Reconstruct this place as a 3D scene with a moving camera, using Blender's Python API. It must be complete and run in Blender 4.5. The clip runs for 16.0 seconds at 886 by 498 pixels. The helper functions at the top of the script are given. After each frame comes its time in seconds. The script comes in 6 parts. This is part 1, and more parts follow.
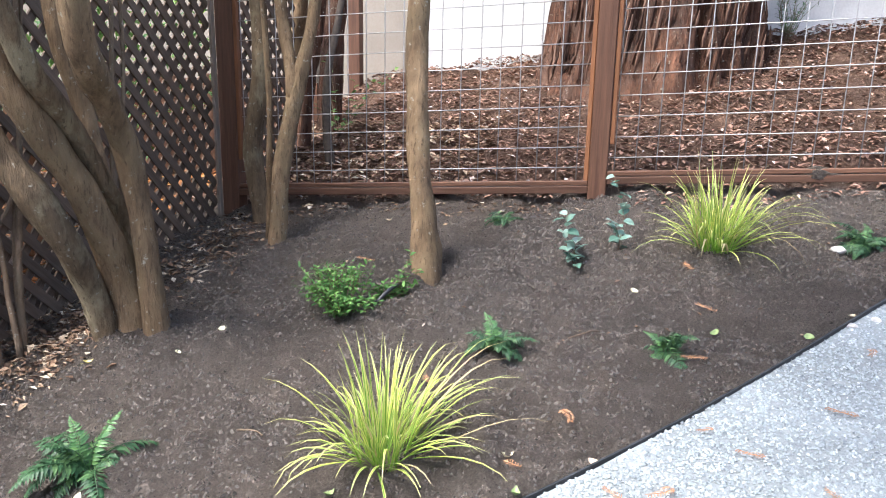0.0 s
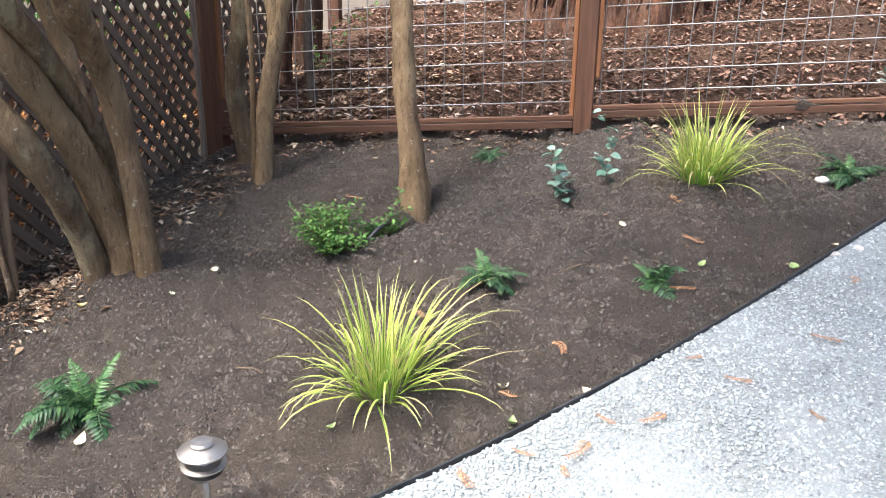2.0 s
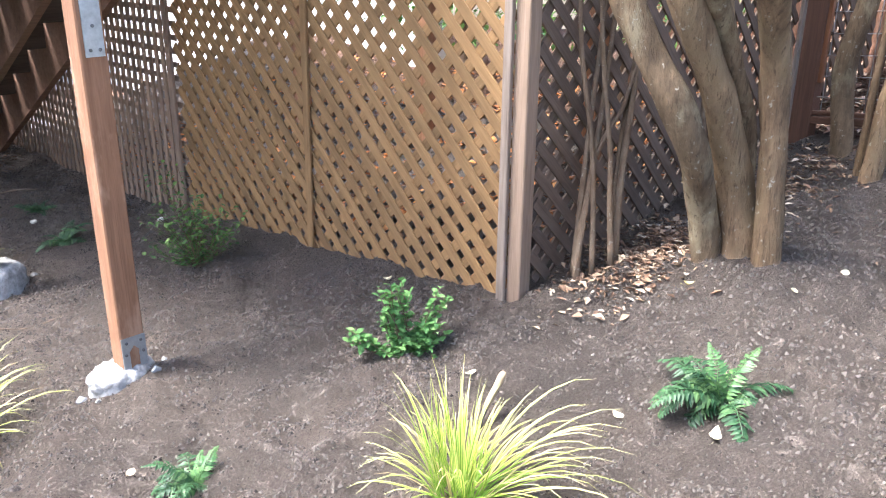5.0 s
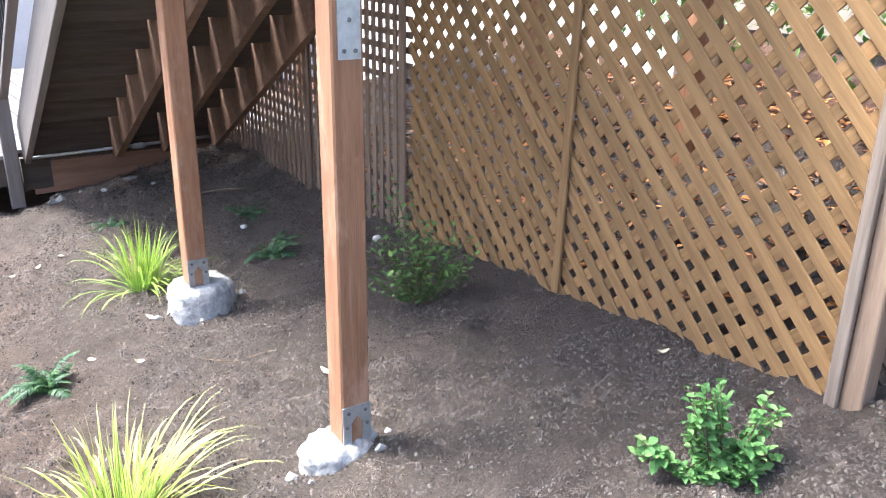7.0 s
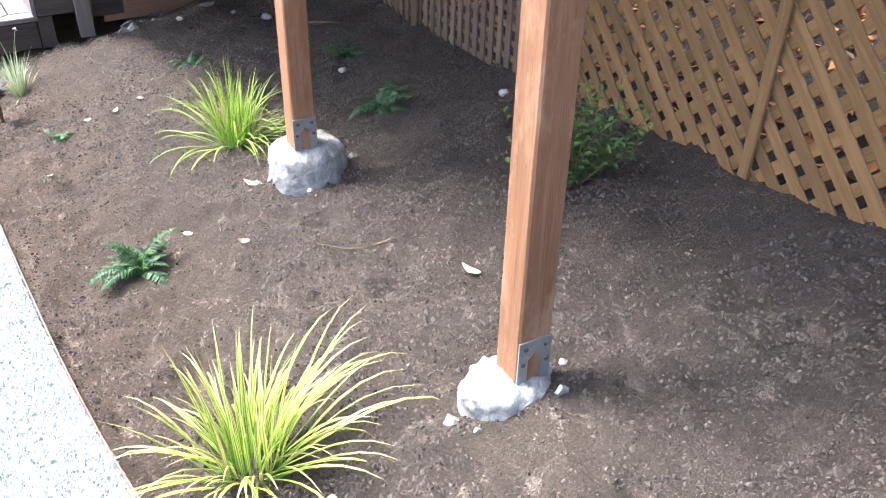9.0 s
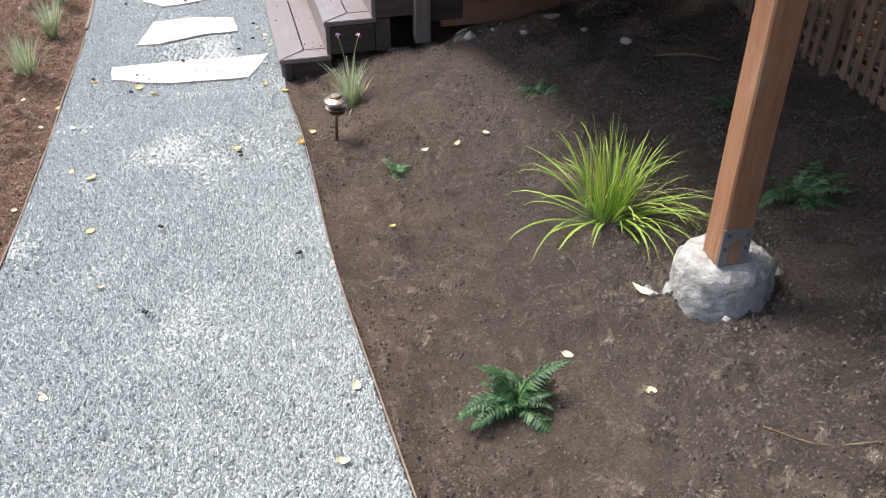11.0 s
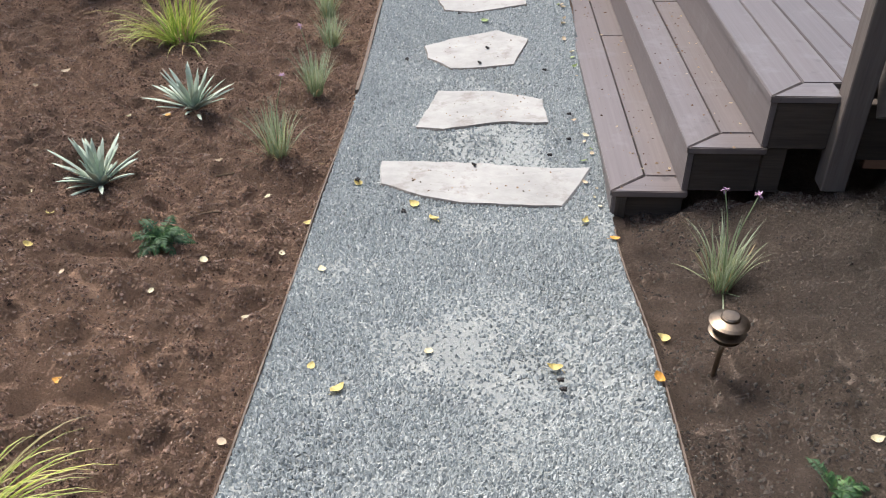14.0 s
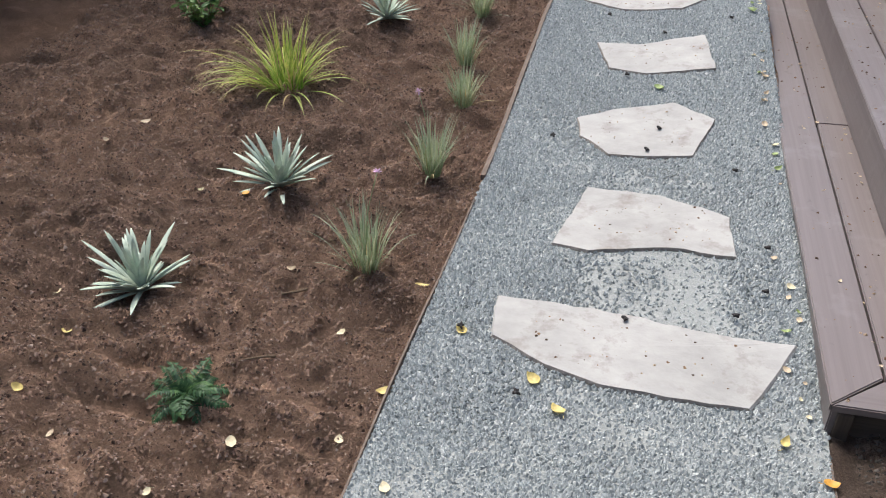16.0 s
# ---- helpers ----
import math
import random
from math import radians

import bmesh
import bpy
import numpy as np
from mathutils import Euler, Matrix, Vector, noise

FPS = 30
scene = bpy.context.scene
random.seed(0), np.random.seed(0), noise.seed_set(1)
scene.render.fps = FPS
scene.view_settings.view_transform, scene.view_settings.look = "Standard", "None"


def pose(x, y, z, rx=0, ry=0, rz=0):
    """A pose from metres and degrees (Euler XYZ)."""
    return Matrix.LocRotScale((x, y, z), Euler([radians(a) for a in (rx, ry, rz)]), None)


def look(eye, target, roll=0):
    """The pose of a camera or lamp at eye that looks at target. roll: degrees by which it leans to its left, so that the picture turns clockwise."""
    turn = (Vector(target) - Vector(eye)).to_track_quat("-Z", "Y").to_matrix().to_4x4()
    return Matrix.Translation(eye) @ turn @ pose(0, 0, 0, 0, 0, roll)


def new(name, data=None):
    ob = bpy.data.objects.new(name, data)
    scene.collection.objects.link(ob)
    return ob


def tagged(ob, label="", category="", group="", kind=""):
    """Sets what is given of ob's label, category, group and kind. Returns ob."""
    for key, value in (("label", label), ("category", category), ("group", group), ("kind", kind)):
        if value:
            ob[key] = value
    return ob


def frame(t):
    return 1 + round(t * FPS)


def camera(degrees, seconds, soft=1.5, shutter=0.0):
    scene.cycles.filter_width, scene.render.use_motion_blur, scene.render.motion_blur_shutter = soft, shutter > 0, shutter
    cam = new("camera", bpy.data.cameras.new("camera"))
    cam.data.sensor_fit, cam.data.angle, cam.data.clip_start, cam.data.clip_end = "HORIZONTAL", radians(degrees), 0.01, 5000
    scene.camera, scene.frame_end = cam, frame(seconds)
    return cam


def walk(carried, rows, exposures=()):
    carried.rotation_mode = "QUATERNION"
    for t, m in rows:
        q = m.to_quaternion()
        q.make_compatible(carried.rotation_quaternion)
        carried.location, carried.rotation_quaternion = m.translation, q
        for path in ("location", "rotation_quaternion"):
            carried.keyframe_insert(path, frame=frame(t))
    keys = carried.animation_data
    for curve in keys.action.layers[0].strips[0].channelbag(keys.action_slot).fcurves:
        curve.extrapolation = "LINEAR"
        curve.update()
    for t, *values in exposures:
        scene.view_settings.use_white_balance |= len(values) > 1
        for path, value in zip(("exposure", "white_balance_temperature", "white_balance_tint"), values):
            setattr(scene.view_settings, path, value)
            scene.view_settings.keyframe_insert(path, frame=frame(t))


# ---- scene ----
cam = camera(56.2, 16.0, 1.0)
PATH = [
    (0, (-0.2558, 0.2436, 1.198), (1.6171, 0.7064, 0.673), 1.2),
    (0.5, (-0.2577, 0.2518, 1.198), (1.5959, 0.6914, 0.588), 0.7),
    (1, (-0.2642, 0.2547, 1.202), (1.5877, 0.6764, 0.575), 0.7),
    (1.5, (-0.2717, 0.2559, 1.203), (1.5753, 0.6641, 0.553), 0.6),
    (2, (-0.2837, 0.2763, 1.201), (1.5579, 0.6797, 0.533), 0.6),
    (2.5, (-0.2938, 0.3168, 1.189), (1.5381, 0.7499, 0.515), 0.6),
    (3, (-0.3277, 0.3663, 1.175), (1.4506, 0.9779, 0.492), 0.5),
    (3.5, (-0.3618, 0.4324, 1.151), (1.3149, 1.2796, 0.466), 0.4),
    (4, (-0.3782, 0.5441, 1.132), (1.1667, 1.6105, 0.442), 0.4),
    (4.5, (-0.3544, 0.7368, 1.105), (1.0744, 1.9535, 0.415), 0.5),
    (5, (-0.317, 0.908, 1.079), (1.0307, 2.2119, 0.384), 0.5),
    (5.2, (-0.2803, 0.997, 1.072), (1.025, 2.3405, 0.373), 0.4),
    (7.3, (-0.1065, 1.7186, 0.983), (0.9163, 3.2893, 0.284), 1.0),
    (7.5, (-0.0916, 1.7706, 0.958), (0.9338, 3.3361, 0.253), 1.0),
    (8, (-0.0679, 1.9256, 0.925), (0.9298, 3.4317, 0.067), 1.6),
    (8.2, (-0.0758, 1.9942, 0.923), (0.8927, 3.4667, -0.022), 1.9),
    (10.3, (-0.162, 2.8676, 0.973), (0.3387, 4.4426, -0.153), 0.5),
    (10.5, (-0.2123, 2.9721, 0.97), (0.228, 4.5636, -0.157), 0.4),
    (11, (-0.3293, 3.2056, 0.954), (-0.0158, 4.8245, -0.179), -0.1),
    (11.5, (-0.4222, 3.4476, 0.95), (-0.193, 5.0826, -0.18), 0.0),
    (12, (-0.5487, 3.7566, 0.915), (-0.4135, 5.3996, -0.215), 0.0),
    (12.5, (-0.6001, 4.0234, 0.91), (-0.5194, 5.6698, -0.223), 0.1),
    (13, (-0.6222, 4.2919, 0.879), (-0.6056, 5.9394, -0.255), 0.2),
    (13.5, (-0.6798, 4.5507, 0.864), (-0.7665, 6.1933, -0.274), -0.1),
    (14, (-0.7245, 4.8357, 0.858), (-0.9003, 6.4679, -0.284), -0.4),
    (14.5, (-0.7303, 5.1247, 0.819), (-0.9826, 6.7457, -0.324), -0.6),
    (15, (-0.7399, 5.4113, 0.799), (-1.0808, 7.017, -0.344), -0.9),
    (15.5, (-0.7942, 5.7, 0.78), (-1.1835, 7.2923, -0.366), -0.9),
    (16, (-0.834, 5.8852, 0.765), (-1.3459, 7.4456, -0.377), -1.4),
]
EXPOSURE = [(0.0, 2.56, 6000, 10), (1.5, 2.48, 6250, 10), (2.5, 2.43, 6300, 10), (3.5, 2.8, 6350, 10), (4.5, 3.36, 5950, 12), (5.0, 3.4, 5950, 12), (7.5, 3.48, 5900, 10), (8.2, 3.46, 5900, 10), (10.5, 2.25, 6450, 10), (11.5, 1.8, 6500, 10), (12.5, 1.58, 6500, 10), (14.0, 1.42, 6500, 10), (16.0, 1.28, 6450, 10)]
walk(cam, [(t, look(eye, target, roll)) for t, eye, target, roll in PATH], EXPOSURE)

# ---- world, sun and exposure ----
world = bpy.data.worlds.new("sky")
scene.world = world
world.use_nodes = True
wn = world.node_tree
sky = wn.nodes.new("ShaderNodeTexSky")
sky.sky_type, sky.sun_disc = "NISHITA", False
sky.sun_elevation, sky.sun_rotation = radians(61), radians(315)
sky.air_density, sky.dust_density, sky.ozone_density = 1.0, 4.0, 0.6
wn.links.new(sky.outputs[0], wn.nodes["Background"].inputs[0])
wn.nodes["Background"].inputs[1].default_value = 0.095
sun = new("sun", bpy.data.lights.new("sun", "SUN"))
sun.data.energy, sun.data.angle, sun.data.color = 1.5, radians(20), (1.0, 0.96, 0.91)
sun.matrix_world = look((-3.4, 3.4, 8.7), (0, 0, 0))

# ---- materials ----


class Net:
    """A node material with a Principled shader, built step by step."""

    def __init__(self, name):
        self.m = bpy.data.materials.new(name)
        self.m.use_nodes = True
        self.t = self.m.node_tree
        self.b = self.t.nodes["Principled BSDF"]

    def node(self, kind, **values):
        n = self.t.nodes.new(kind)
        for k, v in values.items():
            n.inputs[k.replace("_", " ")].default_value = v
        return n

    def link(self, a, b):
        self.t.links.new(a, b)

    def place(self, stretch=(1, 1, 1), space="world", shift=False):
        if space == "world":
            src = self.t.nodes.new("ShaderNodeNewGeometry").outputs["Position"]
        else:
            src = self.t.nodes.new("ShaderNodeTexCoord").outputs["Object"]
        mp = self.t.nodes.new("ShaderNodeMapping")
        mp.inputs["Scale"].default_value = stretch
        self.link(src, mp.inputs["Vector"])
        if shift:
            r = self.t.nodes.new("ShaderNodeObjectInfo").outputs["Random"]
            k = self.t.nodes.new("ShaderNodeMath")
            k.operation = "MULTIPLY"
            k.inputs[1].default_value = 37.0
            self.link(r, k.inputs[0])
            self.link(k.outputs[0], mp.inputs["Location"])
        return mp.outputs[0]

    def noise(self, where, scale, detail=4, rough=0.6):
        n = self.node("ShaderNodeTexNoise", Scale=scale, Detail=detail, Roughness=rough)
        self.link(where, n.inputs["Vector"])
        return n.outputs["Fac"]

    def ramp(self, fac, stops):
        n = self.t.nodes.new("ShaderNodeValToRGB")
        e = n.color_ramp.elements
        while len(e) < len(stops):
            e.new(0.5)
        for x, (p, c) in zip(e, stops):
            x.position, x.color = p, (*c, 1)
        self.link(fac, n.inputs[0])
        return n.outputs[0]

    def mix(self, fac, a, b, how="MIX"):
        n = self.t.nodes.new("ShaderNodeMix")
        n.data_type, n.blend_type = "RGBA", how
        for s, v in ((n.inputs[0], fac), (n.inputs[6], a), (n.inputs[7], b)):
            if isinstance(v, (int, float)):
                s.default_value = v
            elif isinstance(v, tuple):
                s.default_value = (*v, 1)
            else:
                self.link(v, s)
        return n.outputs[2]

    def span(self, fac, lo, hi, a=0.0, b=1.0):
        n = self.node("ShaderNodeMapRange", From_Min=lo, From_Max=hi, To_Min=a, To_Max=b)
        self.link(fac, n.inputs["Value"])
        return n.outputs[0]

    def bump(self, height, strength, distance):
        n = self.node("ShaderNodeBump", Strength=strength, Distance=distance)
        self.link(height, n.inputs["Height"])
        if self.b.inputs["Normal"].is_linked:
            self.link(self.b.inputs["Normal"].links[0].from_socket, n.inputs["Normal"])
        self.link(n.outputs[0], self.b.inputs["Normal"])

    def rand(self, source):
        if source == "island":
            return self.t.nodes.new("ShaderNodeNewGeometry").outputs["Random Per Island"]
        return self.t.nodes.new("ShaderNodeObjectInfo").outputs["Random"]

    def done(self, colour, rough=0.7, metal=0.0, spec=0.5, glow=0.0):
        if isinstance(colour, tuple):
            self.b.inputs["Base Color"].default_value = (*colour, 1)
        else:
            self.link(colour, self.b.inputs["Base Color"])
        if isinstance(rough, (int, float)):
            self.b.inputs["Roughness"].default_value = rough
        else:
            self.link(rough, self.b.inputs["Roughness"])
        self.b.inputs["Metallic"].default_value = metal
        self.b.inputs["Specular IOR Level"].default_value = spec
        if glow > 0:
            tr = self.t.nodes.new("ShaderNodeBsdfTranslucent")
            if isinstance(colour, tuple):
                tr.inputs[0].default_value = (*colour, 1)
            else:
                self.link(colour, tr.inputs[0])
            mx = self.t.nodes.new("ShaderNodeMixShader")
            mx.inputs[0].default_value = glow
            self.link(self.b.outputs[0], mx.inputs[1])
            self.link(tr.outputs[0], mx.inputs[2])
            self.link(mx.outputs[0], self.t.nodes["Material Output"].inputs[0])
        return self.m


def mat_soil(name, dark, mid, pale):
    n = Net(name)
    w = n.place()
    fine = n.ramp(n.noise(w, 150, 6, 0.75), [(0.25, dark), (0.5, mid), (0.72, pale)])
    big = n.ramp(n.noise(w, 1.6, 5, 0.6), [(0.3, (0.8, 0.8, 0.81)), (0.7, (1.12, 1.08, 1.04))])
    damp = n.ramp(n.noise(w, 9, 4, 0.6), [(0.35, (0.88, 0.88, 0.88)), (0.65, (1.07, 1.07, 1.07))])
    c = n.mix(1.0, n.mix(1.0, fine, big, "MULTIPLY"), damp, "MULTIPLY")
    # the freshly mulched bed beyond the path is redder than the dry one by the fence
    sp = n.t.nodes.new("ShaderNodeSeparateXYZ")
    n.link(w, sp.inputs[0])
    c = n.mix(n.span(sp.outputs[0], -1.3, 0.4, 1.0, 0.0), c, n.mix(1.0, c, (1.55, 1.23, 1.04), "MULTIPLY"))
    c = n.mix(n.span(sp.outputs[0], 3.9, 4.2, 0.0, 1.0), c, n.mix(1.0, c, (0.95, 0.7, 0.58), "MULTIPLY"))
    n.bump(n.noise(w, 60, 6, 0.72), 1.0, 0.03)
    n.bump(n.noise(w, 240, 3, 0.7), 1.0, 0.006)
    return n.done(c, 0.95, spec=0.15)


def mat_bits(name, stops, rough=0.8, spec=0.3, glow=0.0):
    """Small loose bits: each island takes its own colour."""
    n = Net(name)
    c = n.ramp(n.rand("island"), stops)
    g = n.ramp(n.noise(n.place(), 180, 3), [(0.3, (0.75, 0.75, 0.75)), (0.7, (1.15, 1.15, 1.15))])
    return n.done(n.mix(1.0, c, g, "MULTIPLY"), rough, spec=spec, glow=glow)


def mat_wood(name, dark, pale, rough=0.75, wear=None, bump=0.5):
    """Sawn wood with the grain along each piece's own x axis."""
    n = Net(name)
    w = n.place((2.2, 34, 34), "object", True)
    grain = n.noise(w, 1.0, 6, 0.65)
    fine = n.noise(n.place((9, 170, 170), "object", True), 1.0, 3, 0.6)
    c = n.ramp(grain, [(0.3, dark), (0.62, pale)])
    c = n.mix(0.35, c, n.ramp(fine, [(0.3, dark), (0.7, pale)]))
    t = n.ramp(n.rand("object"), [(0.0, (0.8, 0.8, 0.8)), (1.0, (1.15, 1.12, 1.08))])
    c = n.mix(1.0, c, t, "MULTIPLY")
    if wear:
        k = n.span(n.noise(n.place((3, 9, 9), "object", True), 1.0, 5, 0.7), 0.5, 0.66)
        c = n.mix(k, c, wear)
    n.bump(grain, bump, 0.004)
    n.bump(fine, bump, 0.0015)
    return n.done(c, rough, spec=0.3)


def mat_bark(name, dark, pale, patch, stretch=(14, 14, 4), deep=0.014):
    """Bark with long streaks, broad patches, dark fissures and pale lichen spots."""
    n = Net(name)
    a = n.noise(n.place(stretch), 1.0, 7, 0.7)
    c = n.ramp(a, [(0.3, dark), (0.52, tuple(0.45 * d + 0.55 * p for d, p in zip(dark, pale))), (0.7, pale)])
    k = n.span(n.noise(n.place((1, 1, 0.5)), 7, 5, 0.7), 0.48, 0.62, 0, 0.85)
    c = n.mix(k, c, patch)
    broad = n.ramp(n.noise(n.place((1, 1, 0.6)), 3.2, 4, 0.6), [(0.32, (0.6, 0.58, 0.56)), (0.68, (1.3, 1.28, 1.22))])
    c = n.mix(1.0, c, broad, "MULTIPLY")
    s = n.span(n.noise(n.place(), 38, 4, 0.65), 0.62, 0.7, 0, 0.8)
    c = n.mix(s, c, (0.34, 0.315, 0.25))
    d = n.span(n.noise(n.place((70, 70, 12)), 1.0, 5, 0.7), 0.55, 0.66, 0, 0.8)
    c = n.mix(d, c, dark)
    n.bump(a, 1.0, deep)
    n.bump(n.noise(n.place((80, 80, 20)), 1.0, 5, 0.75), 1.0, 0.008)
    return n.done(c, 0.88, spec=0.18)


def mat_blade(name, centre, edge, tip, glow=0.3):
    """Striped grass blade: u runs across it, v from root to tip."""
    n = Net(name)
    uv = n.t.nodes.new("ShaderNodeUVMap")
    sp = n.t.nodes.new("ShaderNodeSeparateXYZ")
    n.link(uv.outputs[0], sp.inputs[0])
    c = n.ramp(sp.outputs[0], [(0.0, edge), (0.22, edge), (0.4, centre), (0.6, centre), (0.78, edge), (1.0, edge)])
    v = n.span(sp.outputs[1], 0.7, 1.0)
    c = n.mix(v, c, tip)
    low = n.span(sp.outputs[1], 0.05, 0.5, 0.85, 0.0)
    c = n.mix(low, c, centre)
    r = n.ramp(n.rand("island"), [(0.0, (0.72, 0.78, 0.7)), (0.5, (1, 1, 1)), (1.0, (1.2, 1.12, 0.95))])
    return n.done(n.mix(1.0, c, r, "MULTIPLY"), 0.5, spec=0.35, glow=glow)


def mat_leaf(name, stops, rough=0.45, glow=0.25, scale=60):
    n = Net(name)
    c = n.ramp(n.rand("island"), stops)
    g = n.ramp(n.noise(n.place(), scale, 4), [(0.3, (0.78, 0.8, 0.78)), (0.7, (1.18, 1.14, 1.1))])
    return n.done(n.mix(1.0, c, g, "MULTIPLY"), rough, spec=0.4, glow=glow)


def mat_plain(name, a, b, rough, metal=0.0, scale=30, bump=0.0, dist=0.003, spec=0.4, stretch=(1, 1, 1), stain=None):
    n = Net(name)
    w = n.place(stretch)
    f = n.noise(w, scale, 6, 0.65)
    c = n.ramp(f, [(0.3, a), (0.7, b)])
    c = n.mix(1.0, c, n.ramp(n.noise(n.place(), 2.5, 4), [(0.3, (0.86, 0.86, 0.86)), (0.7, (1.08, 1.08, 1.08))]), "MULTIPLY")
    if stain:
        c = n.mix(n.span(n.noise(n.place(), 7, 5, 0.7), 0.55, 0.72), c, stain)
    if bump:
        n.bump(f, bump, dist)
    return n.done(c, n.span(f, 0.2, 0.8, rough - 0.08, rough + 0.08), metal, spec)


def mat_deck(name):
    n = Net(name)
    w = n.place((1.2, 60, 60), "object", True)
    g = n.noise(w, 1.0, 5, 0.6)
    c = n.ramp(g, [(0.3, (0.132, 0.112, 0.109)), (0.7, (0.166, 0.145, 0.142))])
    c = n.mix(1.0, c, n.ramp(n.rand("object"), [(0.0, (0.9, 0.9, 0.9)), (1.0, (1.1, 1.08, 1.06))]), "MULTIPLY")
    k = n.span(n.noise(n.place(), 5, 5, 0.7), 0.54, 0.68, 0, 0.55)
    c = n.mix(k, c, (0.215, 0.198, 0.196))
    k2 = n.span(n.noise(n.place(), 13, 4, 0.7), 0.62, 0.72, 0, 0.6)
    c = n.mix(k2, c, (0.075, 0.064, 0.062))
    n.bump(g, 0.35, 0.002)
    return n.done(c, 0.32, spec=0.55)


SOIL = mat_soil("garden_soil", (0.14, 0.115, 0.096), (0.276, 0.232, 0.198), (0.42, 0.36, 0.308))
SHREDS = mat_bits("soil_shreds", [(0.0, (0.04, 0.031, 0.026)), (0.4, (0.1, 0.08, 0.068)), (0.8, (0.155, 0.127, 0.109)), (0.985, (0.2, 0.168, 0.147)), (1.0, (0.36, 0.32, 0.28))])
SHREDS_RED = mat_bits("red_bark_shreds", [(0.0, (0.035, 0.022, 0.017)), (0.35, (0.15, 0.095, 0.07)), (0.7, (0.28, 0.195, 0.155)), (0.9, (0.45, 0.36, 0.305)), (1.0, (0.62, 0.54, 0.47))])
CLODS_RED = mat_bits("red_soil_crumbs", [(0.0, (0.04, 0.025, 0.019)), (0.35, (0.16, 0.1, 0.073)), (0.9, (0.3, 0.2, 0.15)), (1.0, (0.36, 0.28, 0.23))], 0.95, 0.15)
CLODS = mat_bits("soil_crumbs", [(0.0, (0.035, 0.029, 0.025)), (0.5, (0.085, 0.072, 0.063)), (0.98, (0.12, 0.103, 0.09)), (1.0, (0.2, 0.175, 0.15))], 0.95, 0.15)
GRIT = mat_plain("gravel_fines", (0.22, 0.238, 0.234), (0.34, 0.36, 0.35), 0.92, scale=120, bump=0.8, dist=0.006, spec=0.2, stain=(0.37, 0.382, 0.362))
PEBBLE = mat_bits("crushed_stone", [(0.0, (0.17, 0.189, 0.192)), (0.12, (0.285, 0.313, 0.314)), (0.55, (0.355, 0.387, 0.385)), (0.9, (0.42, 0.45, 0.444)), (1.0, (0.56, 0.583, 0.57))], 0.85, 0.3)
FLAG = mat_plain("flagstone", (0.31, 0.308, 0.296), (0.4, 0.398, 0.382), 0.85, scale=9, bump=0.5, dist=0.006, spec=0.25, stretch=(1, 1.3, 1), stain=(0.225, 0.205, 0.187))
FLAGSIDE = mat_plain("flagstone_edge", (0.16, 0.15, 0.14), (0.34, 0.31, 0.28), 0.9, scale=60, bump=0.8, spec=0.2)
EDGE_BLACK = mat_plain("edging_black", (0.014, 0.015, 0.017), (0.04, 0.042, 0.046), 0.5, scale=20, bump=0.2)
EDGE_BROWN = mat_plain("edging_board", (0.085, 0.06, 0.046), (0.2, 0.155, 0.125), 0.8, scale=30, bump=0.5, stretch=(4, 0.6, 1))
CEDAR = mat_wood("golden_cedar", (0.168, 0.096, 0.041), (0.315, 0.192, 0.084), 0.8)
GREYLAT = mat_wood("weathered_lattice", (0.085, 0.059, 0.041), (0.185, 0.135, 0.1), 0.85)
BROWNLAT = mat_wood("brown_lattice", (0.17, 0.118, 0.08), (0.31, 0.225, 0.16), 0.8)
GREYPOST = mat_wood("grey_post", (0.14, 0.108, 0.083), (0.28, 0.23, 0.185), 0.85)
PAINTED = mat_wood("brown_grey_paint", (0.1, 0.086, 0.078), (0.165, 0.145, 0.132), 0.6, bump=0.2)
FENCEWOOD = mat_wood("redwood_stain", (0.062, 0.03, 0.019), (0.15, 0.076, 0.047), 0.65)
FENCETRIM = mat_wood("redwood_trim", (0.17, 0.068, 0.028), (0.3, 0.13, 0.06), 0.6)
POSTWOOD = mat_wood("fir_post", (0.19, 0.09, 0.046), (0.34, 0.18, 0.1), 0.75, wear=(0.36, 0.215, 0.135), bump=0.9)
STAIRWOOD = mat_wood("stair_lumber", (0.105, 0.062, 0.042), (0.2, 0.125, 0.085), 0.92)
# Darker copy of the stair lumber, with the shade beneath stairs in its colour
STAIRDARK = mat_wood("shade_dark_wood", (0.04, 0.032, 0.026), (0.09, 0.072, 0.058), 0.85)
KICK = mat_wood("kick_board", (0.16, 0.085, 0.055), (0.27, 0.155, 0.1), 0.75)
DECK = mat_deck("composite_deck")
CONCRETE = mat_plain("footing_concrete", (0.2, 0.198, 0.19), (0.46, 0.46, 0.445), 0.9, scale=38, bump=0.9, dist=0.012, spec=0.2, stain=(0.2, 0.18, 0.16))
ZINC = mat_plain("galvanised_steel", (0.34, 0.37, 0.38), (0.5, 0.54, 0.55), 0.45, 0.75, scale=40, bump=0.15)
BOLT = mat_plain("bolt_steel", (0.1, 0.1, 0.1), (0.22, 0.22, 0.22), 0.4, 0.9, scale=80)
WIRE = mat_plain("fence_wire", (0.36, 0.345, 0.33), (0.52, 0.5, 0.48), 0.55, 0.35, scale=50)
NICKEL = mat_plain("brushed_nickel", (0.36, 0.335, 0.31), (0.46, 0.43, 0.4), 0.48, 1.0, scale=90, stretch=(1, 1, 12), bump=0.1)
BRONZE = mat_plain("aged_bronze", (0.2, 0.155, 0.115), (0.3, 0.24, 0.18), 0.38, 1.0, scale=60, bump=0.15)
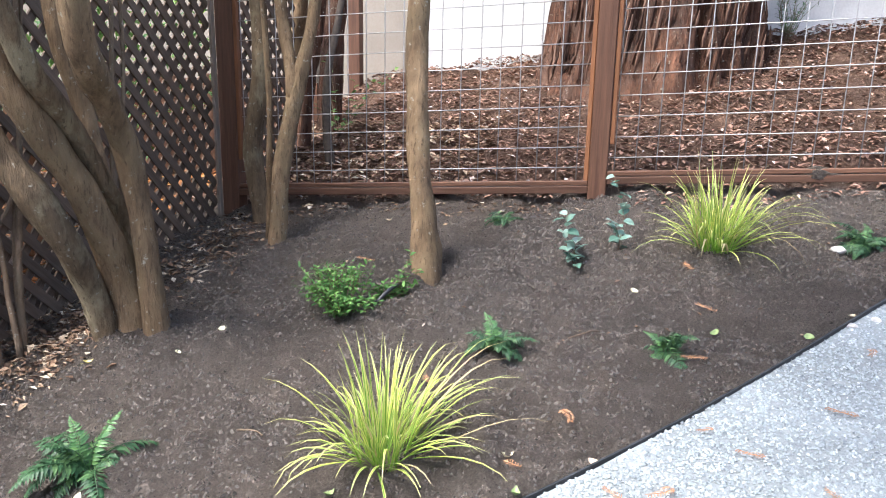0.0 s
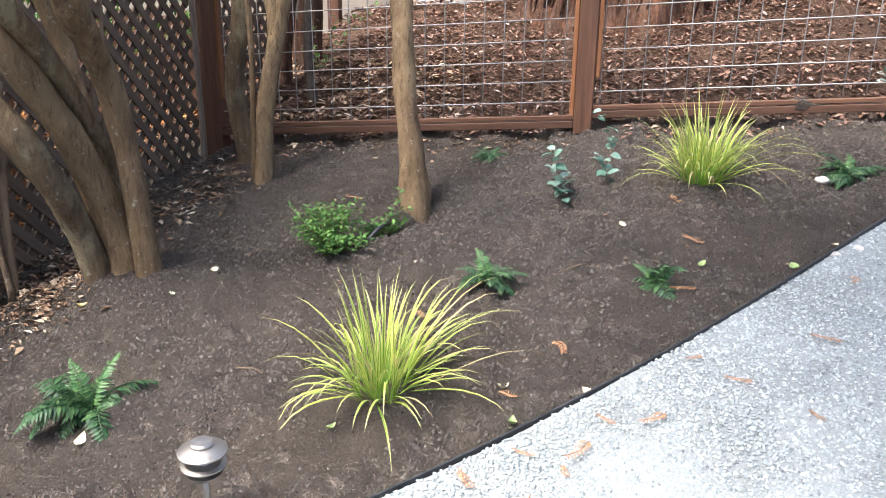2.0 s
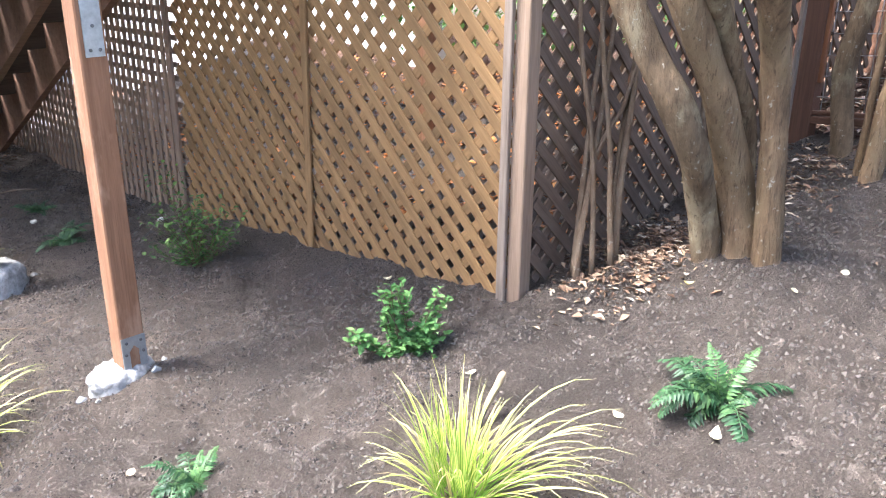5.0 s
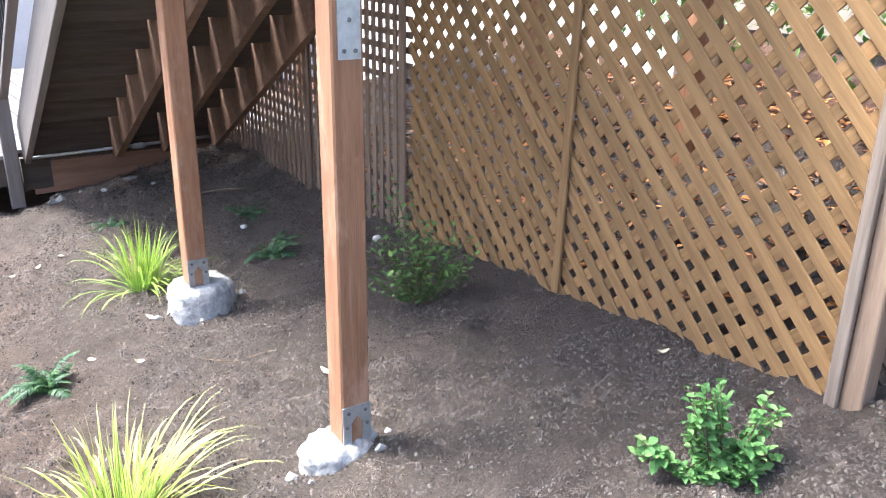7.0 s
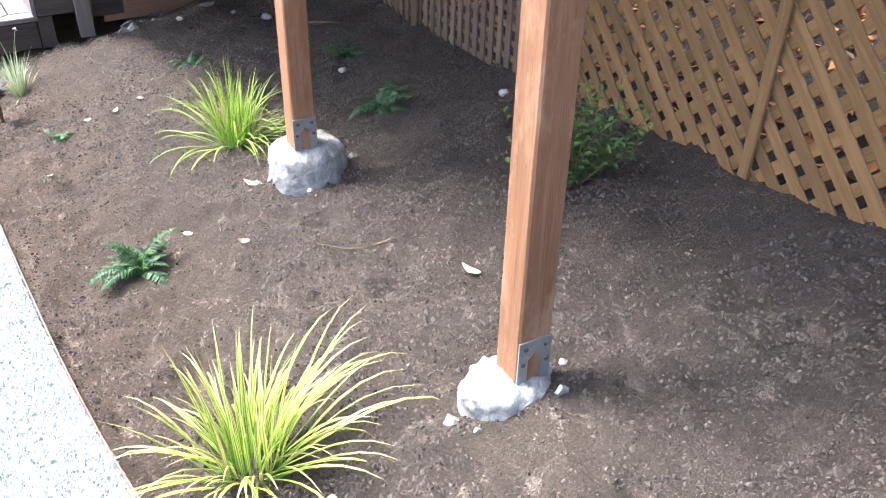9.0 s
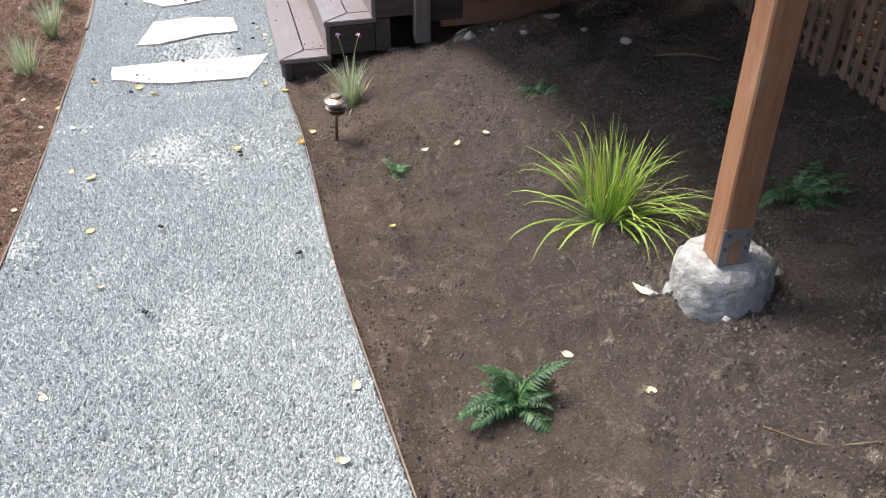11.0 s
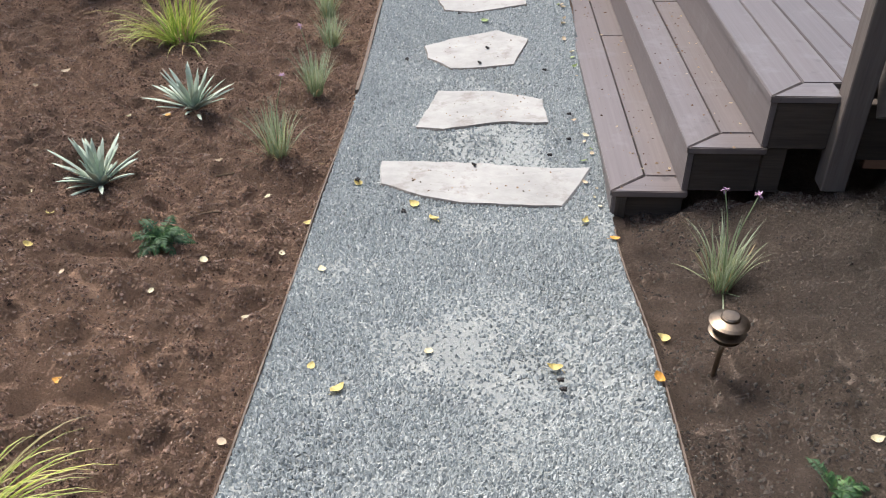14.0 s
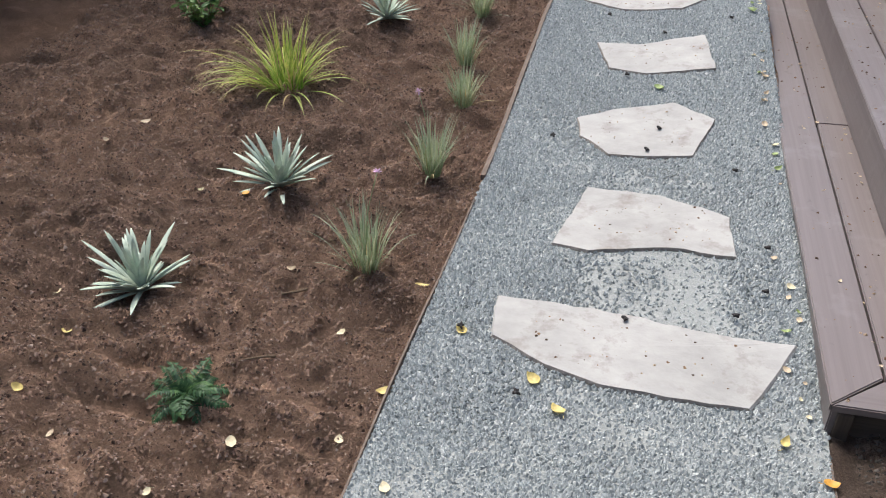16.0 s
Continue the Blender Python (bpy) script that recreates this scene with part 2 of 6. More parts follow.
LAMPGLASS = mat_plain("frosted_lens", (0.5, 0.5, 0.48), (0.62, 0.62, 0.6), 0.35, scale=20)
BARK = mat_bark("smooth_bark", (0.075, 0.049, 0.03), (0.3, 0.208, 0.124), (0.18, 0.134, 0.08))
BARKG = mat_bark("grey_bark", (0.066, 0.047, 0.03), (0.22, 0.16, 0.1), (0.26, 0.22, 0.145))
TWIG = mat_bark("stem_bark", (0.11, 0.075, 0.05), (0.24, 0.175, 0.12), (0.18, 0.14, 0.1), (40, 40, 8), 0.002)
REDBARK = mat_bark("redwood_bark", (0.02, 0.011, 0.008), (0.18, 0.088, 0.055), (0.12, 0.078, 0.06), (26, 26, 2.2), 0.03)
BARKSTRIP = mat_bits("bark_strips", [(0.0, (0.02, 0.011, 0.008)), (0.5, (0.08, 0.042, 0.028)), (1.0, (0.17, 0.105, 0.075))], 0.9, 0.15)
STUCCO = mat_plain("white_stucco", (0.52, 0.51, 0.49), (0.6, 0.59, 0.565), 0.9, scale=60, bump=0.4, spec=0.2)
STUCCO2 = mat_plain("beige_stucco", (0.29, 0.25, 0.205), (0.34, 0.3, 0.25), 0.9, scale=60, bump=0.4, spec=0.2)
SEDGE = mat_blade("variegated_blade", (0.135, 0.31, 0.025), (0.63, 0.63, 0.2), (0.66, 0.62, 0.3))
SEDGEG = mat_blade("green_blade", (0.13, 0.3, 0.03), (0.42, 0.52, 0.12), (0.4, 0.48, 0.12))
DRYBLADE = mat_blade("straw_blade", (0.4, 0.31, 0.16), (0.55, 0.46, 0.27), (0.5, 0.4, 0.24))
TULB = mat_blade("grey_green_blade", (0.23, 0.33, 0.16), (0.56, 0.6, 0.46), (0.42, 0.48, 0.34))
SUCC = mat_plain("glaucous_leaf", (0.35, 0.44, 0.35), (0.53, 0.6, 0.5), 0.55, scale=25, spec=0.35)
FERN = mat_leaf("fern_green", [(0.0, (0.02, 0.058, 0.024)), (0.6, (0.046, 0.115, 0.044)), (1.0, (0.105, 0.19, 0.068))], 0.5)
FERNLT = mat_leaf("fern_light", [(0.0, (0.05, 0.13, 0.045)), (1.0, (0.12, 0.235, 0.075))], 0.45)
LEAFG = mat_leaf("shrub_green", [(0.0, (0.05, 0.14, 0.03)), (0.6, (0.1, 0.23, 0.05)), (1.0, (0.2, 0.36, 0.09))], 0.65)
LEAFM = mat_leaf("matt_shrub_green", [(0.0, (0.06, 0.16, 0.045)), (0.6, (0.12, 0.27, 0.075)), (1.0, (0.22, 0.39, 0.13))], 0.7)
LEAFD = mat_leaf("shrub_dark", [(0.0, (0.05, 0.12, 0.035)), (0.6, (0.11, 0.22, 0.055)), (1.0, (0.2, 0.32, 0.08))], 0.45)
LEAFB = mat_leaf("blue_green_leaf", [(0.0, (0.09, 0.19, 0.14)), (0.6, (0.22, 0.34, 0.28)), (1.0, (0.45, 0.54, 0.5))], 0.4)
CANOPY = mat_leaf("canopy_leaf", [(0.0, (0.03, 0.08, 0.02)), (1.0, (0.09, 0.17, 0.04))], 0.5)
L_YELLOW = mat_leaf("yellow_leaf", [(0.0, (0.6, 0.48, 0.16)), (1.0, (0.68, 0.58, 0.26))], 0.5, 0.15, 120)
L_PALE = mat_leaf("pale_leaf", [(0.0, (0.6, 0.55, 0.36)), (1.0, (0.7, 0.64, 0.46))], 0.55, 0.1, 120)
L_ORANGE = mat_leaf("orange_leaf", [(0.0, (0.6, 0.3, 0.05)), (1.0, (0.66, 0.36, 0.08))], 0.5, 0.1, 120)
L_GREEN = mat_leaf("green_fallen_leaf", [(0.0, (0.2, 0.3, 0.08)), (1.0, (0.35, 0.42, 0.2))], 0.5, 0.1, 120)
L_BUFF = mat_leaf("buff_leaf", [(0.0, (0.5, 0.4, 0.28)), (1.0, (0.58, 0.48, 0.35))], 0.6, 0.05, 120)
LITTER = mat_bits("leaf_litter", [(0.0, (0.06, 0.035, 0.022)), (0.4, (0.19, 0.11, 0.065)), (0.7, (0.32, 0.215, 0.135)), (0.9, (0.46, 0.36, 0.25)), (1.0, (0.6, 0.52, 0.42))], 0.75)
REDLITTER = mat_bits("redwood_litter", [(0.0, (0.08, 0.043, 0.03)), (0.4, (0.21, 0.115, 0.078)), (0.8, (0.31, 0.18, 0.125)), (0.96, (0.42, 0.3, 0.23)), (1.0, (0.6, 0.54, 0.5))], 0.8)
ORANGELITTER = mat_bits("orange_litter", [(0.0, (0.08, 0.04, 0.022)), (0.5, (0.3, 0.13, 0.05)), (0.85, (0.58, 0.22, 0.06)), (1.0, (0.7, 0.34, 0.12))], 0.8)
SPRAY = mat_leaf("dry_needles", [(0.0, (0.36, 0.16, 0.07)), (1.0, (0.48, 0.27, 0.15))], 0.7, 0.05)
SEED = mat_plain("dark_seed", (0.012, 0.011, 0.011), (0.035, 0.03, 0.028), 0.6, scale=120, bump=0.5)
RUBBLE = mat_plain("rubble", (0.2, 0.19, 0.17), (0.36, 0.345, 0.315), 0.95, scale=40, bump=0.8, dist=0.01, spec=0.2)
ROCK = mat_plain("pale_rock", (0.42, 0.4, 0.36), (0.62, 0.59, 0.54), 0.9, scale=40, bump=0.6)
PALEWOOD = mat_wood("pale_handle", (0.36, 0.27, 0.15), (0.5, 0.4, 0.25), 0.5)
FLOWER = mat_leaf("lilac_petal", [(0.0, (0.5, 0.3, 0.52)), (1.0, (0.68, 0.48, 0.68))], 0.5)
BLACKPLASTIC = mat_plain("black_tube", (0.012, 0.012, 0.013), (0.03, 0.03, 0.032), 0.4, scale=30)

# ---- mesh helpers ----


class Geo:
    """Vertices, faces and optional uv of one mesh."""

    def __init__(self):
        self.v, self.f, self.uv = [], [], []

    def add(self, verts, faces, uv=None):
        k = len(self.v)
        self.v += [tuple(p) for p in verts]
        self.f += [tuple(i + k for i in q) for q in faces]
        if uv:
            self.uv += [tuple(u) for u in uv]

    def mesh(self, name, material, smooth=False, origin=(0, 0, 0)):
        me = bpy.data.meshes.new(name)
        o = origin
        me.from_pydata([(x - o[0], y - o[1], z - o[2]) for x, y, z in self.v], [], self.f)
        if self.uv:
            lay = me.uv_layers.new(name="UVMap")
            idx = np.empty(len(me.loops), np.int32)
            me.loops.foreach_get("vertex_index", idx)
            lay.data.foreach_set("uv", np.array(self.uv, np.float32)[idx].ravel())
        if material:
            me.materials.append(material)
        if smooth:
            me.polygons.foreach_set("use_smooth", [True] * len(me.polygons))
        me.update()
        return me


def raw_mesh(name, verts, faces, material, smooth=False):
    """A mesh from numpy arrays; faces all have the same number of corners."""
    me = bpy.data.meshes.new(name)
    n, k = faces.shape
    me.vertices.add(len(verts))
    me.vertices.foreach_set("co", np.ascontiguousarray(verts, np.float32).ravel())
    me.loops.add(n * k)
    me.loops.foreach_set("vertex_index", np.ascontiguousarray(faces, np.int32).ravel())
    me.polygons.add(n)
    me.polygons.foreach_set("loop_start", np.arange(0, n * k, k, dtype=np.int32))
    me.polygons.foreach_set("use_smooth", np.full(n, smooth))
    me.materials.append(material)
    me.update(calc_edges=True)
    return me


def thing(name, at, label, category, group="", kind=""):
    """An Empty at a thing's base, to which its parts are parented."""
    ob = new(name)
    ob.empty_display_size = 0.1
    ob.location = at
    return tagged(ob, label, category, group, kind)


def solid(name, me, m, label, category, group="", kind=""):
    ob = new(name, me)
    ob.matrix_world = m
    return tagged(ob, label, category, group, kind)


def origin_of(ob):
    p = Vector((0, 0, 0))
    while ob:
        p = p + Vector(ob.location)
        ob = ob.parent
    return p


def part(name, geo, material, parent, label="", smooth=False):
    """One mesh, given in world coordinates, as a part of a thing or of a part."""
    o = origin_of(parent)
    ob = new(name, geo.mesh(name, material, smooth, o))
    ob.parent = parent
    return tagged(ob, label)


def placed(name, me, m, parent, label=""):
    """A part that shares a mesh, at the world pose m."""
    ob = new(name, me)
    ob.parent = parent
    ob.matrix_basis = Matrix.Translation(-origin_of(parent)) @ m
    return tagged(ob, label)


BOXES = {}


def box_mesh(l, w, h, material, ch=0.003):
    """A board along x with chamfered edges, centred."""
    key = (round(l, 3), round(w, 3), round(h, 3), material.name, ch)
    if key not in BOXES:
        bm = bmesh.new()
        bmesh.ops.create_cube(bm, size=1.0)
        for v in bm.verts:
            v.co = (v.co.x * l, v.co.y * w, v.co.z * h)
        bmesh.ops.bevel(bm, geom=list(bm.edges), offset=min(ch, 0.3 * min(l, w, h)), segments=1, affect="EDGES")
        me = bpy.data.meshes.new("board")
        bm.to_mesh(me)
        bm.free()
        me.materials.append(material)
        BOXES[key] = me
    return BOXES[key]


def board(name, a, b, w, h, material, parent, up=(0, 0, 1), ch=0.003, label=""):
    """A board from a to b: w across, h along up."""
    a, b, up = Vector(a), Vector(b), Vector(up)
    x = (b - a).normalized()
    y = up.cross(x).normalized()
    z = x.cross(y)
    m = Matrix(((x.x, y.x, z.x, 0), (x.y, y.y, z.y, 0), (x.z, y.z, z.z, 0), (0, 0, 0, 1)))
    m.translation = (a + b) / 2
    return placed(name, box_mesh((b - a).length, w, h, material, ch), m, parent, label)


def curve_through(points, n):
    """n points of a smooth curve through the given ones."""
    p = [np.array(q, float) for q in points]
    p = [2 * p[0] - p[1], *p, 2 * p[-1] - p[-2]]
    out = []
    for s in np.linspace(0, len(p) - 3 - 1e-9, n):
        i, t = int(s), s - int(s)
        a, b, c, d = p[i:i + 4]
        out.append(0.5 * (2 * b + (c - a) * t + (2 * a - 5 * b + 4 * c - d) * t * t + (3 * b - a - 3 * c + d) * t ** 3))
    return np.array(out)


def tube(geo, pts, radii, seg=10, lump=0.0, seed=0):
    """A tapered round limb along points, closed at both ends."""
    pts = np.asarray(pts, float)
    n = len(pts)
    tan = np.gradient(pts, axis=0)
    tan /= np.linalg.norm(tan, axis=1)[:, None]
    ref = np.array((1.0, 0.3, 0.0)) if abs(tan[0][2]) > 0.6 else np.array((0.0, 0.0, 1.0))
    vs = []
    for i in range(n):
        u = np.cross(tan[i], ref)
        u /= np.linalg.norm(u)
        w = np.cross(tan[i], u)
        for k in range(seg):
            a = 2 * math.pi * k / seg
            r = radii[i]
            if lump:
                q = Vector((math.cos(a) * 1.3 + seed, math.sin(a) * 1.3, i * 0.35 + seed))
                r *= 1 + lump * noise.noise(q)
            vs.append(pts[i] + r * (math.cos(a) * u + math.sin(a) * w))
    fs = [(i * seg + k, i * seg + (k + 1) % seg, (i + 1) * seg + (k + 1) % seg, (i + 1) * seg + k) for i in range(n - 1) for k in range(seg)]
    vs += [pts[0], pts[-1]]
    e = n * seg
    fs += [(e, (k + 1) % seg, k) for k in range(seg)] + [(e + 1, (n - 1) * seg + k, (n - 1) * seg + (k + 1) % seg) for k in range(seg)]
    geo.add(vs, fs)


def lathe(geo, at, profile, seg=28):
    """Turned shape: profile of (radius, height) from bottom to top."""
    x, y, z = at
    vs = [(x + r * math.cos(2 * math.pi * k / seg), y + r * math.sin(2 * math.pi * k / seg), z + h) for r, h in profile for k in range(seg)]
    fs = [(i * seg + k, i * seg + (k + 1) % seg, (i + 1) * seg + (k + 1) % seg, (i + 1) * seg + k) for i in range(len(profile) - 1) for k in range(seg)]
    fs += [tuple(range(seg - 1, -1, -1)), tuple((len(profile) - 1) * seg + k for k in range(seg))]
    geo.add(vs, fs)


def prism(poly, z0, z1):
    g = Geo()
    n = len(poly)
    g.add([(x, y, z0) for x, y in poly] + [(x, y, z1) for x, y in poly],
          [tuple(range(n - 1, -1, -1)), tuple(range(n, 2 * n))] + [(i, (i + 1) % n, n + (i + 1) % n, n + i) for i in range(n)])
    return g


# ---- lie of the land ----
SLOPE = (-0.1976, 0.2125, 0.0145, -0.0019, -0.0494, -0.031, -0.003, 0.0052, 0.0052, 0.0026)
RNG = np.random.RandomState(7)
LATTICE_NOISE = RNG.rand(256, 256)


def value_noise(x, y, scale, ox=0.0):
    """Smooth noise in -1..1 over arrays."""
    x, y = x * scale + 91.3 + ox, y * scale + 57.7 + ox * 0.7
    i, j = np.floor(x).astype(int), np.floor(y).astype(int)
    u, v = x - i, y - j
    u, v = u * u * (3 - 2 * u), v * v * (3 - 2 * v)
    i0, j0, i1, j1 = i % 256, j % 256, (i + 1) % 256, (j + 1) % 256
    t = LATTICE_NOISE
    return 2 * ((t[i0, j0] * (1 - u) + t[i1, j0] * u) * (1 - v) + (t[i0, j1] * (1 - u) + t[i1, j1] * u) * v) - 1


def lie(x, y):
    """Height of the smooth ground."""
    x, y = np.asarray(x, float), np.asarray(y, float)
    a, b = np.clip(x, -2.8, 4.0), np.clip(y, -1.6, 10.2)
    terms = (np.ones_like(a), a, b, a * a, a * b, b * b, a ** 3, a * a * b, a * b * b, b ** 3)
    z = sum(c * t for c, t in zip(SLOPE, terms))
    z = z - 0.035 * np.exp(-((x - 1.85) ** 2 + (y - 3.0) ** 2) / 0.22)
    z = z + 0.05 * np.exp(-((x - 2.25) ** 2 + (y - 2.05) ** 2) / 0.09)
    z = z + 0.05 * np.exp(-((x - 2.2) ** 2 + (y - 1.93) ** 2) / 0.05)
    z = z - 0.09 * np.exp(-((x + 0.25) ** 2 + (y - 7.35) ** 2) / 0.25) - 0.035 * np.exp(-((x + 0.2) ** 2 + (y - 5.6) ** 2) / 0.5)
    # cut away under the deck
    k = np.clip((x + 0.34 + 0.07 * np.clip(y - 7.57, 0, 4)) / 0.05, 0, 1) * np.clip((y - 7.6) / 0.06, 0, 1)
    z = z * (1 - k) + np.minimum(z, -0.9) * k
    h = np.clip(y, -4, 3.5)
    foot = 0.37 - 0.09 * (h - 0.5)
    hill = foot + (0.919 - 0.13 * (h - 1.2) - foot) * np.clip(x - 3.94, 0, 3.2) / 3.06
    k = np.clip((x - 3.75) / 0.3, 0, 1) * np.clip((3.3 - y) / 0.6, 0, 1)
    return z * (1 - k) + hill * k


# path: right-hand and left-hand edges, in walking order
PATH_R = curve_through([(4.6, -2.0), (3.3, -1.15), (2.72, -0.64), (2.08, -0.09), (1.66, 0.31), (1.3, 0.7), (0.86, 1.25), (0.45, 1.9), (0.16, 2.65), (-0.03, 3.4), (-0.15, 4.2), (-0.235, 5.2), (-0.295, 6.3), (-0.36, 7.4), (-0.4, 8.2), (-0.54, 10.2), (-0.64, 11.6)], 160)
PATH_L = curve_through([(3.4, -3.5), (2.1, -2.6), (1.5, -2.1), (0.75, -1.5), (0.2, -0.95), (-0.25, -0.4), (-0.6, 0.25), (-0.85, 0.95), (-1.0, 1.7), (-1.12, 2.6), (-1.2, 3.6), (-1.31, 4.8), (-1.41, 6.2), (-1.48, 7.3), (-1.535, 8.3), (-1.64, 10.2), (-1.73, 11.6)], 160)


def path_depth(x, y):
    """How far inside the path a point lies (negative outside), in metres."""
    x, y = np.asarray(x, float), np.asarray(y, float)
    best = np.full(x.shape, 1e9)
    inside = np.zeros(x.shape, bool)
    ring = np.vstack([PATH_R, PATH_L[::-1]])
    for (ax, ay), (bx, by) in zip(ring, np.roll(ring, -1, axis=0)):
        dx, dy = bx - ax, by - ay
        t = np.clip(((x - ax) * dx + (y - ay) * dy) / (dx * dx + dy * dy + 1e-12), 0, 1)
        best = np.minimum(best, np.hypot(x - ax - t * dx, y - ay - t * dy))
        cross = ((ay > y) != (by > y)) & (x < (bx - ax) * (y - ay) / (by - ay + 1e-12) + ax)
        inside ^= cross
    return np.where(inside, best, -best)


def ground_z(x, y, depth=None):
    """Height of the soil with its clods and furrows."""
    x, y = np.asarray(x, float), np.asarray(y, float)
    z = lie(x, y)
    d = path_depth(x, y) if depth is None else depth
    soil = np.clip(-d / 0.06, 0, 1)
    rough = 0.022 * value_noise(x, y, 3.1) + 0.021 * value_noise(x, y, 8.0, 3) + 0.02 * value_noise(x, y, 13.0, 5) + 0.011 * value_noise(x, y, 25.0, 8)
    rough = rough - 0.03 * (1 + np.clip((-1.2 - x) / 0.3, 0, 1)) * np.clip(value_noise(x + 0.3 * value_noise(x, y, 1.3, 11), y, 4.5, 21) - 0.45, 0, 1)
    # rake furrows in the freshly mulched bed
    rake = 1 - 2 * np.abs(value_noise(x * 0.4 + 0.1 * value_noise(x, y, 3.0, 71), y, 7.5, 73))
    rough = rough - 0.034 * np.clip((-1.3 - x) / 0.3, 0, 1) * np.clip(rake - 0.1, 0, 1)
    lumps = 0.018 * value_noise(x, y, 15.0, 81) + 0.011 * value_noise(x, y, 26.0, 83)
    rough = rough + np.clip((-1.35 - x) / 0.3, 0, 1) * lumps
    return z + soil * (rough - 0.012)


def gz(x, y):
    return float(ground_z(np.array([x]), np.array([y]))[0])


# ---- ground ----
def axis(lo, hi, step, far_lo, far_hi):
    mid = np.arange(lo, hi + 1e-6, step)
    low = lo - np.geomspace(step, lo - far_lo, 26)[::-1]
    high = hi + np.geomspace(step, far_hi - hi, 26)
    return np.concatenate([low, mid, high])


gx, gy = axis(-4.2, 4.1, 0.024, -160, 160), axis(-1.6, 10.8, 0.026, -160, 160)
mx, my = np.meshgrid(gx, gy, indexing="ij")
near = (np.abs(mx) < 8) & (np.abs(my - 4) < 12)
pd = np.full(mx.shape, -5.0)
pd[near] = path_depth(mx[near], my[near])
mz = ground_z(mx, my, pd)
# the sheet dips a little under the gravel
mz = mz - 0.02 * np.clip(pd / 0.04, 0, 1)
nx, ny = mx.shape
ids = np.arange(nx * ny).reshape(nx, ny)
quads = np.stack([ids[:-1, :-1], ids[1:, :-1], ids[1:, 1:], ids[:-1, 1:]], -1).reshape(-1, 4)
solid("ground", raw_mesh("ground", np.stack([mx, my, mz], -1).reshape(-1, 3), quads, SOIL, True), Matrix(), "dark brown garden soil with fine bark shreds", "ground", kind="structure")

# gravel path: a bed of fines with loose stones on it
rows_n, cols_n = len(PATH_R), 26
tt = np.linspace(0, 1, cols_n)
px = PATH_R[:, None, 0] * (1 - tt) + PATH_L[:, None, 0] * tt
py = PATH_R[:, None, 1] * (1 - tt) + PATH_L[:, None, 1] * tt
pz = lie(px, py) + 0.006 + 0.004 * value_noise(px, py, 6.0, 31)
ids = np.arange(rows_n * cols_n).reshape(rows_n, cols_n)
quads = np.stack([ids[:-1, :-1], ids[:-1, 1:], ids[1:, 1:], ids[1:, :-1]], -1).reshape(-1, 4)
solid("path", raw_mesh("path", np.stack([px, py, pz], -1).reshape(-1, 3), quads, GRIT, True), Matrix(), "blue-grey crushed gravel garden path with dusty patches", "path", kind="structure")


def scatter_rocks(n, xs, ys, zs, lo, hi, flat, seed):
    """Angular chips bedded in the surface, with jittered corners, as arrays."""
    r = np.random.RandomState(seed)
    base = np.array([(1, 0, -0.35), (0, 1, -0.35), (-1, 0, -0.35), (0, -1, -0.35), (0, 0, 1)], float)
    tri = np.array([(0, 1, 4), (1, 2, 4), (2, 3, 4), (3, 0, 4)])
    v = base[None] * (0.65 + 0.7 * r.rand(n, 5, 1)) + np.array((0.3, 0.3, 0.3)) * (r.rand(n, 5, 3) - 0.5)
    v[:, 4, :2] += 0.9 * (r.rand(n, 2) - 0.5)
    size = lo + (hi - lo) * r.rand(n) ** 1.4
    v *= size[:, None, None] * np.array((1, 1, flat))
    a = r.rand(n) * 2 * math.pi
    c, s = np.cos(a)[:, None], np.sin(a)[:, None]
    x, y = v[..., 0] * c - v[..., 1] * s, v[..., 0] * s + v[..., 1] * c
    v = np.stack([x + xs[:, None], y + ys[:, None], v[..., 2] + (zs + size * flat * 0.35)[:, None]], -1)
    f = tri[None] + 5 * np.arange(n)[:, None, None]
    return v.reshape(-1, 3), f.reshape(-1, 3)


def on_path(n, first, last, seed):
    """Random places on the path, sparse where it is dusty."""
    r = np.random.RandomState(seed)
    mid = 0.5 * (PATH_R + PATH_L)
    seg = np.hypot(*np.diff(mid, axis=0).T) * np.hypot(*(PATH_R - PATH_L)[:-1].T)
    ok = (mid[:-1, 1] > first) & (mid[:-1, 1] < last)
    seg = np.where(ok, seg, 0)
    i = r.choice(len(seg), n * 2, p=seg / seg.sum())
    s, t = r.rand(2 * n)[:, None], r.rand(2 * n)[:, None]
    p = (PATH_R[i] * (1 - s) + PATH_R[i + 1] * s) * (1 - t) + (PATH_L[i] * (1 - s) + PATH_L[i + 1] * s) * t
    x, y = p[:, 0], p[:, 1]
    dusty = np.clip(value_noise(x, y, 1.6, 41) + 0.35 * value_noise(x, y, 6.0, 43) + 0.2 - 0.6 * np.abs(t[:, 0] * 2 - 1), 0, 0.85)
    keep = r.rand(2 * n) > dusty
    return x[keep][:n], y[keep][:n]


def spread_rocks(name, n, x, y, lo, hi, flat, seed, material, label, lift=0.0):
    z = lie(x, y) + 0.007 + lift
    v, f = scatter_rocks(len(x), x, y, z, lo, hi, flat, seed)
    return solid(name, raw_mesh(name, v, f, material), Matrix(), label, "gravel", kind="stuff")


gxs, gys = on_path(255000, 3.2, 10.9, 5)
spread_rocks("gravel", 0, gxs, gys, 0.0036, 0.0084, 0.85, 6, PEBBLE, "small angular blue-grey crushed stones on the path")
gxs, gys = on_path(95000, -2.2, 0.95, 8)
spread_rocks("gravel", 0, gxs, gys, 0.0034, 0.0072, 0.62, 9, PEBBLE, "small angular blue-grey crushed stones on the path bend")


